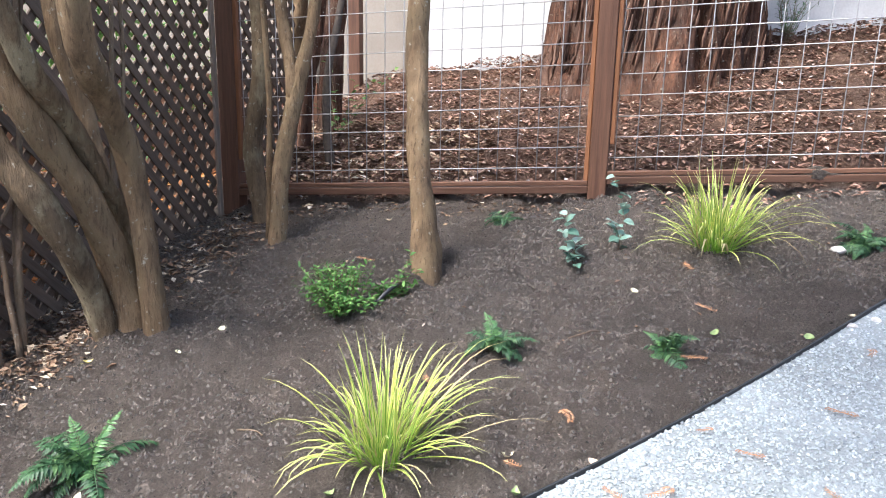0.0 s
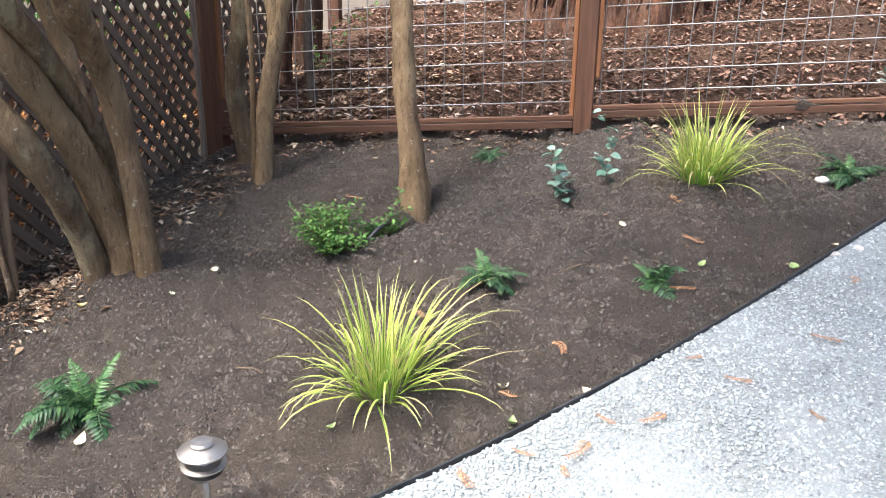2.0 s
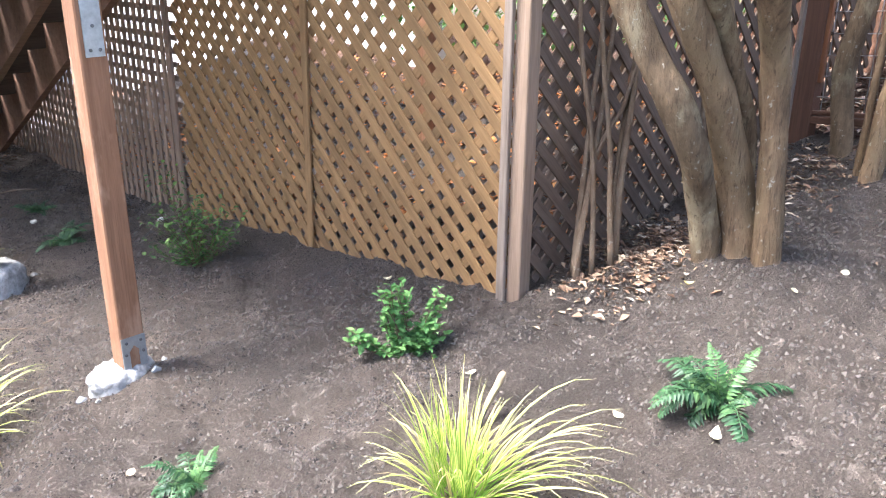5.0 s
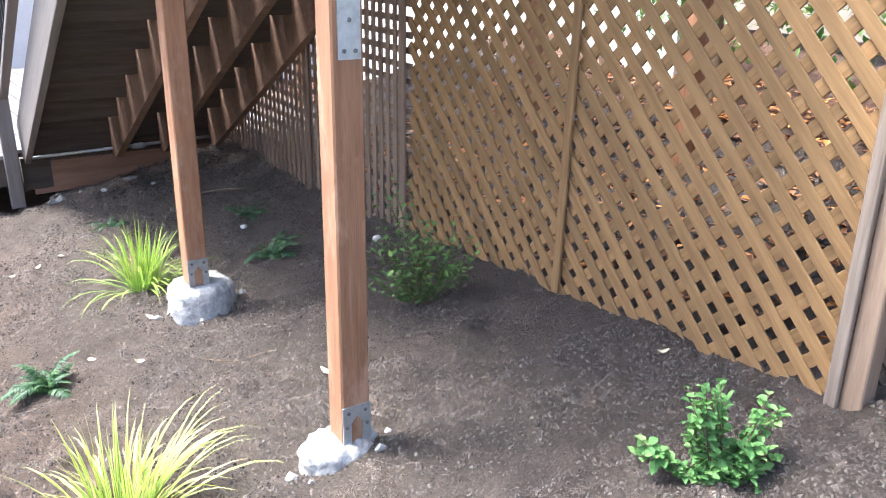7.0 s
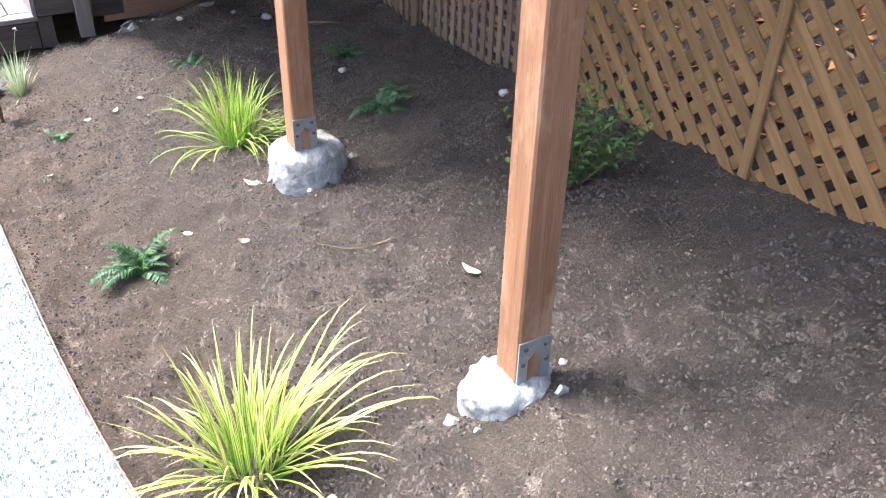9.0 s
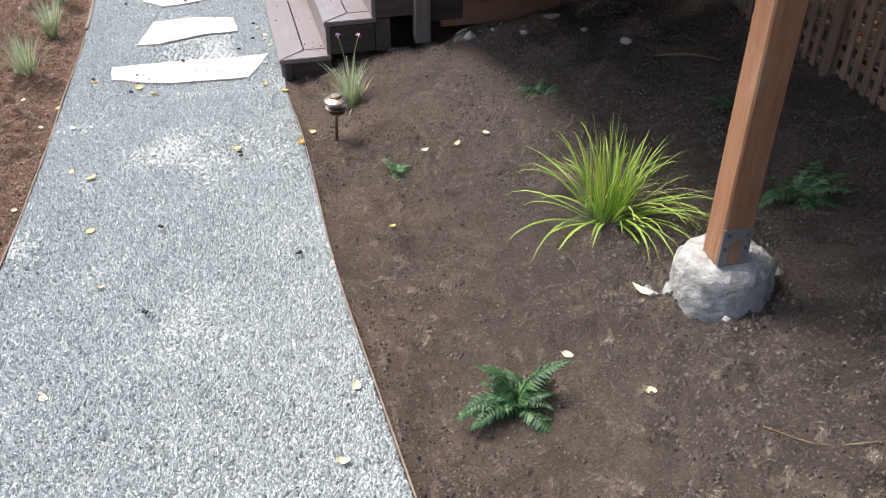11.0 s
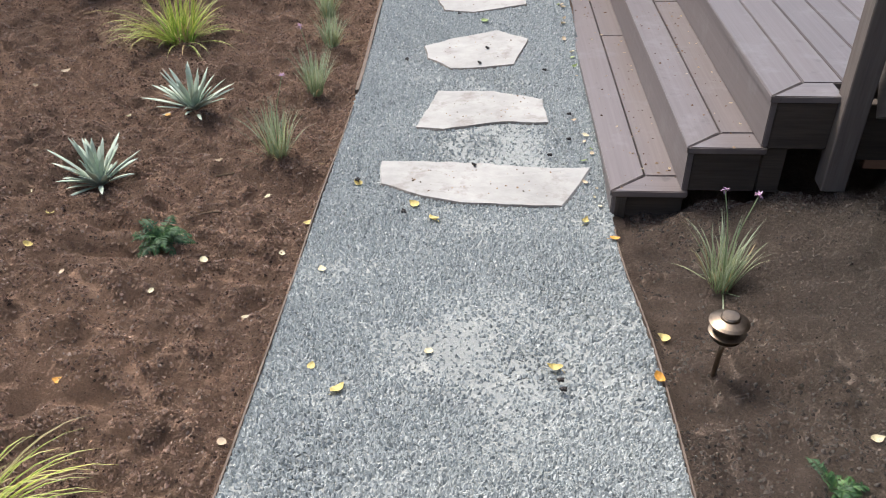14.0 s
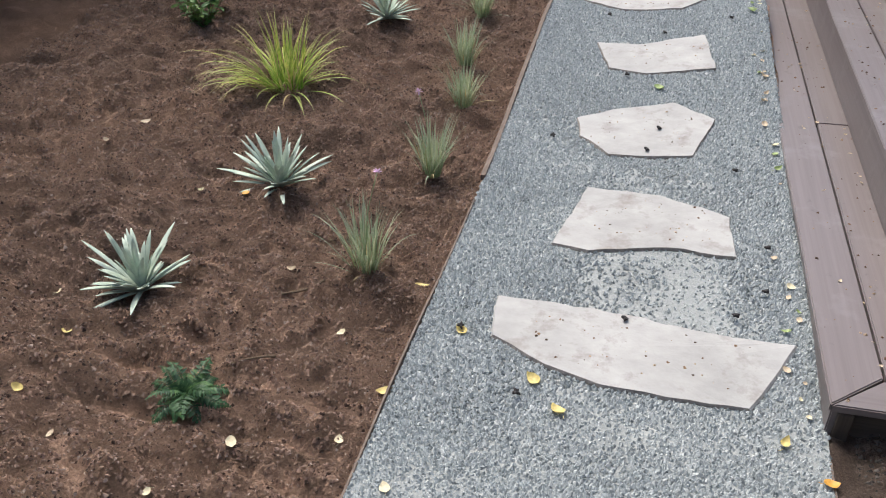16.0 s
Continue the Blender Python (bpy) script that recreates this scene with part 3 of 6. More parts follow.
def on_soil(n, x0, x1, y0, y1, seed):
    r = np.random.RandomState(seed)
    x, y = x0 + (x1 - x0) * r.rand(n), y0 + (y1 - y0) * r.rand(n)
    k = path_depth(x, y) < -0.012
    return x[k], y[k]


def slivers(x, y, lo, hi, wide, seed, lift=0.0055):
    """Thin bent shreds lying on the soil, each a folded strip."""
    r = np.random.RandomState(seed)
    n = len(x)
    z = ground_z(x, y) + lift
    a, l, w = r.rand(n) * 2 * math.pi, lo + (hi - lo) * r.rand(n) ** 2, wide * (0.5 + r.rand(n))
    t = (r.rand(n) - 0.5) * 0.5
    dx, dy = np.cos(a), np.sin(a)
    p0 = np.stack([x - dx * l / 2, y - dy * l / 2, z - t * l / 2], -1)
    p1 = np.stack([x + dx * l / 2, y + dy * l / 2, z + t * l / 2], -1)
    q0 = np.stack([x - dy * w, y + dx * w, z + 0.001 + 0 * w], -1)
    q1 = np.stack([x + dy * w, y - dx * w, z + w], -1)
    v = np.stack([p0, p1, q0, q1], 1).reshape(-1, 3)
    f = np.array([(0, 2, 3), (1, 3, 2)])[None] + 4 * np.arange(n)[:, None, None]
    return v, f.reshape(-1, 3)


def soil_stuff(n, area, seed, shred=SHREDS, crumb=CLODS, clods=0.5, size=(0.0022, 0.0085), bare=-0.15):
    x, y = on_soil(n, *area, seed)
    v, f = slivers(x, y, 0.003, 0.012, 0.0007, seed + 1)
    solid("bark_shreds", raw_mesh("bark_shreds", v, f, shred), Matrix(), "fine brown bark shreds strewn over the soil", "mulch", kind="stuff")
    x, y = on_soil(int(n * clods), *area, seed + 5)
    k = value_noise(x, y, 2.6, 61) + 0.7 * value_noise(x, y, 11.0, 67) > bare
    x, y = x[k], y[k]
    v, f = scatter_rocks(len(x), x, y, ground_z(x, y) - 0.0015, *size, 0.8, seed + 6)
    solid("soil_clods", raw_mesh("soil_clods", v, f, crumb), Matrix(), "small rounded clods of garden soil", "soil", kind="stuff")
    x, y = on_soil(int(n * 0.24), *area, seed + 2)
    v, f = scatter_rocks(len(x), x, y, ground_z(x, y) - 0.001, 0.0016, 0.006, 0.8, seed + 3)
    solid("soil_crumbs", raw_mesh("soil_crumbs", v, f, crumb), Matrix(), "dark crumbs of garden soil", "soil", kind="stuff")


soil_stuff(80000, (0.3, 3.9, -1.0, 2.6), 101)
soil_stuff(90000, (-0.3, 1.9, 2.4, 7.6), 111)
soil_stuff(150000, (-4.2, -1.2, 4.6, 10.8), 121, SHREDS_RED, CLODS_RED, 0.85, (0.0024, 0.0078), -0.75)


def edging(name, curve, first, last, thick, rise, material, label, side):
    """A strip along the path's edge, standing a little proud."""
    g = Geo()
    c = [p for p in curve if first <= p[1] <= last]
    c = curve_through(c, 2 * len(c))
    tan = np.gradient(c, axis=0)
    tan /= np.linalg.norm(tan, axis=1)[:, None]
    vs, n = [], len(c)
    for (x, y), (tx, ty) in zip(c, tan):
        z = float(lie(x, y)) + rise + 0.003 * math.sin(x * 9 + y * 7)
        wob = 0.004 * math.sin(y * 3.1)
        ax, ay = x + wob, y
        bx, by = x + wob + side * ty * thick, y - side * tx * thick
        vs += [(ax, ay, z - 0.08), (ax, ay, z), (bx, by, z), (bx, by, z - 0.08)]
    fs = [(4 * i + k, 4 * i + (k + 1) % 4, 4 * i + 4 + (k + 1) % 4, 4 * i + 4 + k) for i in range(n - 1) for k in range(4)]
    fs += [(3, 2, 1, 0), (4 * n - 4, 4 * n - 3, 4 * n - 2, 4 * n - 1)]
    g.add(vs, fs)
    return solid(name, g.mesh(name, material), Matrix(), label, "edging", kind="structure")


edging("edging_bend", PATH_R, -3, 3.3, 0.006, 0.02, EDGE_BLACK, "thin black plastic edging between soil and gravel", 1)
edging("edging_right", PATH_R, 3.3, 7.5, 0.005, 0.015, EDGE_BROWN, "thin brown edging strip between gravel and soil", 1)
edging("edging_left", PATH_L, -3, 8.6, 0.006, 0.016, EDGE_BROWN, "thin weathered brown edging strip beside the gravel", -1)
edging("edging_board", PATH_L, 8.55, 11.6, 0.018, 0.018, EDGE_BROWN, "weathered brown bender board along the gravel", -1)

# ---- lattice screens ----
def lattice(name, a, b, low_a, low_b, top, material, label, normal, diagonal=True, pitch=0.075, strip=0.042, seed=0, lean=1):
    """A screen of two crossed layers of strips between the upright lines a and b."""
    a, b, nv = Vector((*a, 0)), Vector((*b, 0)), Vector((*normal, 0))
    along = (b - a).normalized()
    width = (b - a).length
    ob = thing(name, (a.x, a.y, low_a), label, "lattice screen")
    low = min(low_a, low_b)
    high = top
    rnd = random.Random(seed)
    foot = lambda s: low_a + (low_b - low_a) * s / width

    def clip(p, d):
        """Part of the line p + t d (s, z) within the screen."""
        t0, t1 = -9.0, 9.0
        for i, lo, hi in ((0, 0.0, width), (1, low, high)):
            if abs(d[i]) < 1e-9:
                if not lo <= p[i] <= hi:
                    return None
                continue
            u, v = sorted(((lo - p[i]) / d[i], (hi - p[i]) / d[i]))
            t0, t1 = max(t0, u), min(t1, v)
        # lower edge follows the ground
        for _ in range(24):
            for end in (0, 1):
                t = t0 if end == 0 else t1
                s, z = p[0] + d[0] * t, p[1] + d[1] * t
                if z < foot(min(max(s, 0), width)) - 1e-4:
                    if end == 0:
                        t0 += 0.02
                    else:
                        t1 -= 0.02
        return (t0, t1) if t1 - t0 > 0.05 else None

    q = math.sqrt(0.5)
    layers = [((q, -q * lean), 0.0055), ((q, q * lean), -0.0055)] if diagonal else [((0, 1), 0.0055), ((1, 0), -0.0055)]
    for d, off in layers:
        across = (-d[1], d[0])
        mid = (width / 2, (low + high) / 2)
        n = int((width + high - low) / pitch) + 2
        for i in range(-n, n + 1):
            p = (mid[0] + across[0] * pitch * i, mid[1] + across[1] * pitch * i)
            t = clip(p, d)
            if not t:
                continue
            pts = [a + along * (p[0] + d[0] * k) + Vector((0, 0, p[1] + d[1] * k)) + nv * off for k in t]
            le = (pts[1] - pts[0]).length
            # lengths are rounded so that alike strips share a mesh
            keep = max(0.05, round(le / 0.05) * 0.05)
            c = (pts[0] + pts[1]) / 2
            u = (pts[1] - pts[0]).normalized() * keep / 2
            board("slat", c - u, c + u, (strip if diagonal or d[1] else strip * 0.85) * rnd.choice((0.96, 1.0, 1.03)), 0.009, material, ob, up=nv, ch=0.0015)
    return ob


X_LAT = 1.87
lat_a = lattice("lattice_screen", (X_LAT, 2.70), (X_LAT, 4.96), -0.225, -0.385, 2.0, CEDAR, "golden cedar diagonal lattice screen beside the stairs", (-1, 0), seed=1, lean=-1)
board("batten", (X_LAT - 0.022, 3.85, -0.25), (X_LAT - 0.022, 3.8, 2.0), 0.04, 0.014, CEDAR, lat_a, up=(-1, 0, 0))
lat_b = lattice("lattice_screen", (X_LAT, 4.97), (X_LAT, 7.75), -0.36, -0.52, 2.0, BROWNLAT, "brown upright lattice screen behind the stairs", (-1, 0), diagonal=False, pitch=0.07, strip=0.034, seed=2)
for y in (5.0, 6.1, 7.2):
    board("batten", (X_LAT - 0.024, y, -0.42), (X_LAT - 0.024, y, 2.0), 0.05, 0.016, BROWNLAT, lat_b, up=(-1, 0, 0))
lat_c = lattice("lattice_screen", (1.93, 2.64), (3.86, 2.58), -0.1, 0.08, 2.0, GREYLAT, "weathered grey-brown diagonal lattice screen behind the trees", (0, -1), seed=3)
lattice("lattice_screen", (4.03, 2.6), (4.93, 2.56), 0.15, 0.3, 2.0, GREYLAT, "weathered grey-brown diagonal lattice screen beyond the wire fence", (0, -1), seed=4)
board("batten", (3.86, 2.55, 0.06), (3.86, 2.55, 2.0), 0.035, 0.02, GREYPOST, lat_c, up=(0, -1, 0))

corner = thing("lattice_post", (1.86, 2.64, -0.15), "weathered grey wooden corner post of the lattice", "post")
board("post", (1.885, 2.656, -0.2), (1.885, 2.656, 2.1), 0.062, 0.062, BROWNLAT, corner, up=(1, 0, 0), ch=0.004)
board("trim", (1.843, 2.703, -0.18), (1.843, 2.703, 2.05), 0.036, 0.018, GREYPOST, corner, up=(-1, 0, 0))

# ---- wire fence ----
FX = 3.94
fence = thing("wire_fence", (FX, 0.5, 0.3), "redwood-framed fence with square galvanised wire mesh", "fence")


def fence_post(y, z, size=0.09):
    board("post", (FX, y, z - 0.25), (FX, y, 2.1), size, size, FENCEWOOD, fence, up=(1, 0, 0), ch=0.004)


def rod_mesh(l, r):
    key = ("rod", round(l, 3), r)
    if key not in BOXES:
        g = Geo()
        tube(g, [(-l / 2, 0, 0), (0, 0, 0), (l / 2, 0, 0)], [r] * 3, 6)
        BOXES[key] = g.mesh("wire", WIRE, True)
    return BOXES[key]


def fence_panel(y0, y1, z0, z1, top):
    """Rails, trim and wires between two posts; y0 > y1."""
    a, b = y0 - 0.046, y1 + 0.046
    board("rail", (FX, a, z0), (FX, b, z1), 0.085, 0.036, FENCEWOOD, fence)
    board("rail", (FX - 0.03, a, z0 + 0.035), (FX - 0.03, b, z1 + 0.035), 0.022, 0.022, FENCEWOOD, fence)
    board("rail", (FX, a, top), (FX, b, top), 0.085, 0.036, FENCEWOOD, fence)
    for y, m in ((a - 0.012, FENCETRIM), (b + 0.012, FENCETRIM)):
        board("trim", (FX - 0.02, y, max(z0, z1) + 0.04), (FX - 0.02, y, top - 0.02), 0.022, 0.03, m, fence, up=(1, 0, 0))
    n = int((a - b) / 0.1016)
    for i in range(n + 1):
        y = a - 0.03 - 0.1016 * i
        if y < b + 0.02:
            continue
        f = (a - y) / (a - b)
        z = z0 + (z1 - z0) * f + 0.02
        le = top - 0.02 - z
        placed("wire", rod_mesh(le, 0.0028), Matrix.Translation((FX, y, z + le / 2)) @ pose(0, 0, 0, 0, 90, 0), fence)
    k = 0
    while True:
        za, zb = z0 + 0.11 + 0.1016 * k, z1 + 0.11 + 0.1016 * k
        if max(za, zb) > top - 0.03:
            break
        d = Vector((0, b - a, zb - za))
        m = Matrix.Translation((FX - 0.005, (a + b) / 2, (za + zb) / 2)) @ d.to_track_quat("X", "Z").to_matrix().to_4x4()
        placed("wire", rod_mesh(d.length, 0.0028), m, fence)
        k += 1


fence_post(2.5, 0.22, 0.1)
fence_post(0.485, 0.39)
fence_post(-1.5, 0.6)
fence_post(-3.5, 0.8)
fence_panel(2.5, 0.485, 0.262, 0.405, 1.95)
fence_panel(0.485, -1.5, 0.458, 0.6, 1.95)
fence_panel(-1.5, -3.5, 0.64, 0.82, 1.95)

# ---- support posts on concrete footings ----
def footing(geo, at, rx, ry, h, seed, lump=0.12):
    x, y, z = at
    n, m = 54, 14
    vs = []
    for i in range(m):
        f = i / (m - 1)
        for k in range(n):
            a = 2 * math.pi * k / n
            r = (1.05 - 0.16 * f) * (1 if f < 0.8 else math.sqrt(max(0.0, 1 - ((f - 0.8) / 0.21) ** 2)))
            q = Vector((math.cos(a) * 1.6 + seed, math.sin(a) * 1.6, f * 2.2))
            r *= 1 + lump * noise.noise(q) + 0.8 * lump * noise.noise(q * 3) + 0.06 * noise.noise(q * 8)
            vs.append((x + rx * r * math.cos(a), y + ry * r * math.sin(a), z - 0.06 + (h + 0.06) * (f if f < 0.8 else 0.8 + 0.2 * math.sin((f - 0.8) / 0.2 * 1.57)) + 0.012 * noise.noise(q * 3) + 0.005 * noise.noise(q * 9)))
    fs = [(i * n + k, i * n + (k + 1) % n, (i + 1) * n + (k + 1) % n, (i + 1) * n + k) for i in range(m - 1) for k in range(n)]
    fs.append(tuple((m - 1) * n + k for k in range(n)))
    geo.add(vs, fs)


def bracket(name, parent, x, y0, y1, z0, z1, notch):
    """A galvanised plate on the face that looks back along the walk, with bolts."""
    w, t = x[1] - x[0], 0.004
    ycut = y0 - t
    poly = [(x[0], z0), (x[0], z1), (x[1], z1), (x[1], z0)]
    if notch:
        c = (x[0] + x[1]) / 2
        poly = [(x[0], z0), (x[0], z1), (x[1], z1), (x[1], z0), (c + 0.017, z0), (c + 0.017, z0 + 0.062), (c, z0 + 0.082), (c - 0.017, z0 + 0.062), (c - 0.017, z0)]
    g = prism(poly, 0, t)
    g.v = [(px_, y0 - q, pz_) for px_, pz_, q in g.v]
    plate = part(name, g, ZINC, parent, "galvanised steel plate")
    pts = [(x[0] + 0.2 * w, z1 - 0.018), (x[1] - 0.2 * w, z1 - 0.018)]
    if notch:
        pts += [(x[0] + 0.14 * w, z1 - 0.06), (x[1] - 0.14 * w, z1 - 0.06)]
    else:
        pts = [(x[0] + 0.5 * w, z0 + 0.09), (x[0] + 0.25 * w, z0 + 0.02), (x[1] - 0.25 * w, z0 + 0.02), (x[0] + 0.5 * w, z0 + 0.2)]
    for bx, bz in pts:
        b = Geo()
        lathe(b, (0, 0, 0), [(0.0055, 0), (0.0055, 0.003), (0.003, 0.0045)], 8)
        b.v = [(bx + p, y0 - t - r, bz + q) for p, q, r in b.v]
        part("bolt", b, BOLT, plate)
    return plate


def support_post(x, y, base, top, foot_at, foot_r, foot_h, seed):
    ob = thing("deck_post", (x, y, base), "orange-brown square wooden post in a steel bracket", "post", "stair support posts")
    s = 0.084
    board("post", (x, y, base), (x, y, top), s, s, POSTWOOD, ob, up=(1, 0, 0), ch=0.005)
    bracket("bracket", ob, (x - s / 2, x + s / 2), y - s / 2, 0, base + 0.004, base + 0.118, True)
    ft = thing("concrete_footing", (foot_at[0], foot_at[1], gz(*foot_at[:2])), "rough pale concrete footing set in the soil", "footing", "post footings")
    g = Geo()
    footing(g, foot_at, *foot_r, foot_h, seed, 0.13 if foot_h < 0.1 else 0.07)
    part("footing", g, CONCRETE, ft, smooth=True)
    rnd = random.Random(int(seed))
    for i in range(7):
        a, k = rnd.uniform(0, 6.28), rnd.uniform(1.12, 1.4)
        cx, cy = foot_at[0] + foot_r[0] * k * math.cos(a), foot_at[1] + foot_r[1] * k * math.sin(a)
        c = Geo()
        r = rnd.uniform(0.008, 0.02)
        q = Vector((i, seed, 0.5))
        tube(c, [(cx - r, cy, gz(cx, cy)), (cx, cy + r * 0.3, gz(cx, cy) + r * 0.35), (cx + r, cy, gz(cx, cy))], [r * 0.45, r * 0.8, r * 0.4], 7, 0.6, i + seed)
        part("chip", c, CONCRETE, ft)
    return ob


p1 = support_post(0.764, 3.448, -0.294, 1.96, (0.731, 3.445, -0.345), (0.118, 0.09), 0.06, 3.0)
bracket("splice_plate", p1, (0.738, 0.797), 3.448 - 0.042, 0, 0.748, 1.05, False)
support_post(0.776, 4.885, -0.35, 1.16, (0.80, 4.905, -0.5), (0.148, 0.128), 0.155, 8.0)

# ---- stairs above the bed ----
LOW, RUN, RISE = -0.43, 0.33, 0.1815
Y0 = 7.66
flight = thing("staircase", (1.15, Y0, -0.5), "open wooden staircase rising over the bed, seen from below", "stairs")
slope = RISE / RUN
N_STEP = 13


def stringer(x, thick, material, label=""):
    """A sawtooth stringer in an upright plane."""
    lower = [(Y0, LOW), (Y0 - 0.12, LOW), (Y0 - RUN * N_STEP, LOW - 0.06 + RISE * N_STEP)]
    upper = [(Y0 - RUN * N_STEP, LOW + 0.14 + RISE * N_STEP)]
    for i in range(N_STEP, 0, -1):
        y, z = Y0 - RUN * i, LOW + 0.14 + RISE * i
        upper += [(y, z + 0.0), (y + RUN * 0.999, z)]
    poly = lower + upper[1:] + [(Y0, LOW + 0.14)]
    g = prism([(p, q) for p, q in poly], x - thick / 2, x + thick / 2)
    g.v = [(r, p, q) for p, q, r in g.v]
    return part("stringer", g, material, flight, label)


for sx in (1.07, 1.4, 1.76):
    stringer(sx, 0.045, STAIRWOOD)
up = Vector((0, slope, 1)).normalized()
skirt_a, skirt_b = Vector((0.5, Y0 - 0.02, LOW + 0.135)), Vector((0.5, Y0 - RUN * N_STEP, LOW + 0.135 + RISE * N_STEP))
board("skirt_board", skirt_a, skirt_b, 0.04, 0.27, PAINTED, flight, up=(0, slope, 1), label="grey painted outer stringer")
# risers and treads in the dark copy: underside shade put into the colour
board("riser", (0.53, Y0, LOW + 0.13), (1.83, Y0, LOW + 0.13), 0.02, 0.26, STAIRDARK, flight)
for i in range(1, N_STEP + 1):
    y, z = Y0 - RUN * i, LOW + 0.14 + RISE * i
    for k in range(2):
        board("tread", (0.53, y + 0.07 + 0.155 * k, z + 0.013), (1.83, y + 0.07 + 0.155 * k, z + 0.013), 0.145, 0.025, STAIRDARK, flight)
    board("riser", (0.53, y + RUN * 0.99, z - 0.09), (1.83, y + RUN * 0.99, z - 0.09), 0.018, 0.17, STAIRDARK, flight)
board("kick_board", (0.52, Y0 + 0.01, -0.53), (1.86, Y0 + 0.01, -0.5), 0.04, 0.24, KICK, flight, label="reddish-brown kick board at the foot")
g = Geo()
tube(g, [(0.53, Y0 - 0.04, -0.388), (1.1, Y0 - 0.04, -0.382), (1.83, Y0 - 0.04, -0.372)], [0.011] * 3, 10)
conduit = part("conduit", g, ZINC, flight, "grey conduit above the kick board", True)
g = Geo()
tube(g, [(1.17, Y0 - 0.045, -0.385), (1.2, Y0 - 0.045, -0.384), (1.24, Y0 - 0.045, -0.383), (1.27, Y0 - 0.045, -0.382)], [0.014, 0.021, 0.021, 0.014], 10)
part("fitting", g, ZINC, conduit, smooth=True)
g = Geo()
tube(g, curve_through([(0.6, 7.6, -0.69), (0.9, 7.57, -0.655), (1.3, 7.5, -0.605), (1.6, 7.4, -0.56), (1.8, 7.3, -0.54)], 24), [0.02] + [0.042] * 22 + [0.02], 10, 0.9, 2)
for i in range(46):
    rnd = random.Random(900 + i)
    s_ = rnd.random()
    cx, cy, cz, cr = 0.6 + 1.2 * s_, 7.58 - 0.28 * s_ * s_ - 0.09 * rnd.random(), -0.685 + 0.14 * s_, rnd.uniform(0.012, 0.035)
    tube(g, [(cx - cr, cy, cz), (cx, cy + cr * 0.4, cz + cr * 0.5), (cx + cr, cy, cz + cr * 0.2)], [cr * 0.5, cr * 0.8, cr * 0.4], 6, 0.7, i)
solid("footing_strip", g.mesh("footing_strip", RUBBLE), Matrix(), "rough concrete strip under the kick board", "footing")

upper = thing("upper_landing", (2.5, 4.0, 1.8), "wooden landing at the head of the stairs", "landing")
ztop = LOW + 0.14 + RISE * N_STEP
for i in range(9):
    y = 3.3 + 0.146 * i
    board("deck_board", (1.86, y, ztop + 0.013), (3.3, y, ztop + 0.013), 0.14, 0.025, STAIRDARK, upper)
for x in (1.95, 2.6, 3.25):
    board("joist", (x, 3.25, ztop - 0.07), (x, 4.55, ztop - 0.07), 0.04, 0.14, STAIRWOOD, upper)
for x, y in ((3.25, 3.3), (3.25, 4.5)):
    board("post", (x, y, -0.4), (x, y, ztop - 0.14), 0.089, 0.089, POSTWOOD, upper, up=(1, 0, 0))

# unseen balcony, added to block sky light from the bed below the flight
balcony = thing("balcony", (2.8, 7.0, ztop), "unseen wooden balcony added to shade the ground under the stairs", "balcony")
for i in range(29):
    y = 5.24 + 0.146 * i
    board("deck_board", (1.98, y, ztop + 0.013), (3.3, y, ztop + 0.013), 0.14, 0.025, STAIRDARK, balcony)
for x in (2.05, 2.65, 3.2):
    board("joist", (x, 5.17, ztop - 0.07), (x, 9.4, ztop - 0.07), 0.04, 0.14, STAIRWOOD, balcony)
for x, y in ((3.2, 5.7), (3.2, 9.3), (2.05, 9.3)):
    board("post", (x, y, -0.9), (x, y, ztop - 0.14), 0.089, 0.089, POSTWOOD, balcony, up=(1, 0, 0))

# ---- low deck with steps ----
STEP = Matrix.Translation((-0.384, 7.562, 0)) @ Matrix.Rotation(radians(3.5), 4, "Z")


def deck_piece(name, poly, z0, z1, parent, label="", material=None):
    """A flat board with a given outline, edges eased, in the deck's own frame."""
    cx, cy = sum(p[0] for p in poly) / len(poly), sum(p[1] for p in poly) / len(poly)
    bm = bmesh.new()
    g = prism([(x - cx, y - cy) for x, y in poly], z0, z1)
    vs = [bm.verts.new(v) for v in g.v]
    for f in g.f:
        bm.faces.new([vs[i] for i in f])
    bmesh.ops.bevel(bm, geom=list(bm.edges), offset=0.0035, segments=2, affect="EDGES")
    long_y = (max(p[1] for p in poly) - min(p[1] for p in poly)) > (max(p[0] for p in poly) - min(p[0] for p in poly))
    turn = Matrix.Rotation(radians(90), 4, "Z") if long_y else Matrix()
    bm.transform(turn.inverted())
    me = bpy.data.meshes.new(name)
    bm.to_mesh(me)
    bm.free()
    me.materials.append(material or DECK)
    return placed(name, me, STEP @ Matrix.Translation((cx, cy, 0)) @ turn, parent, label)


LONG = 4.0


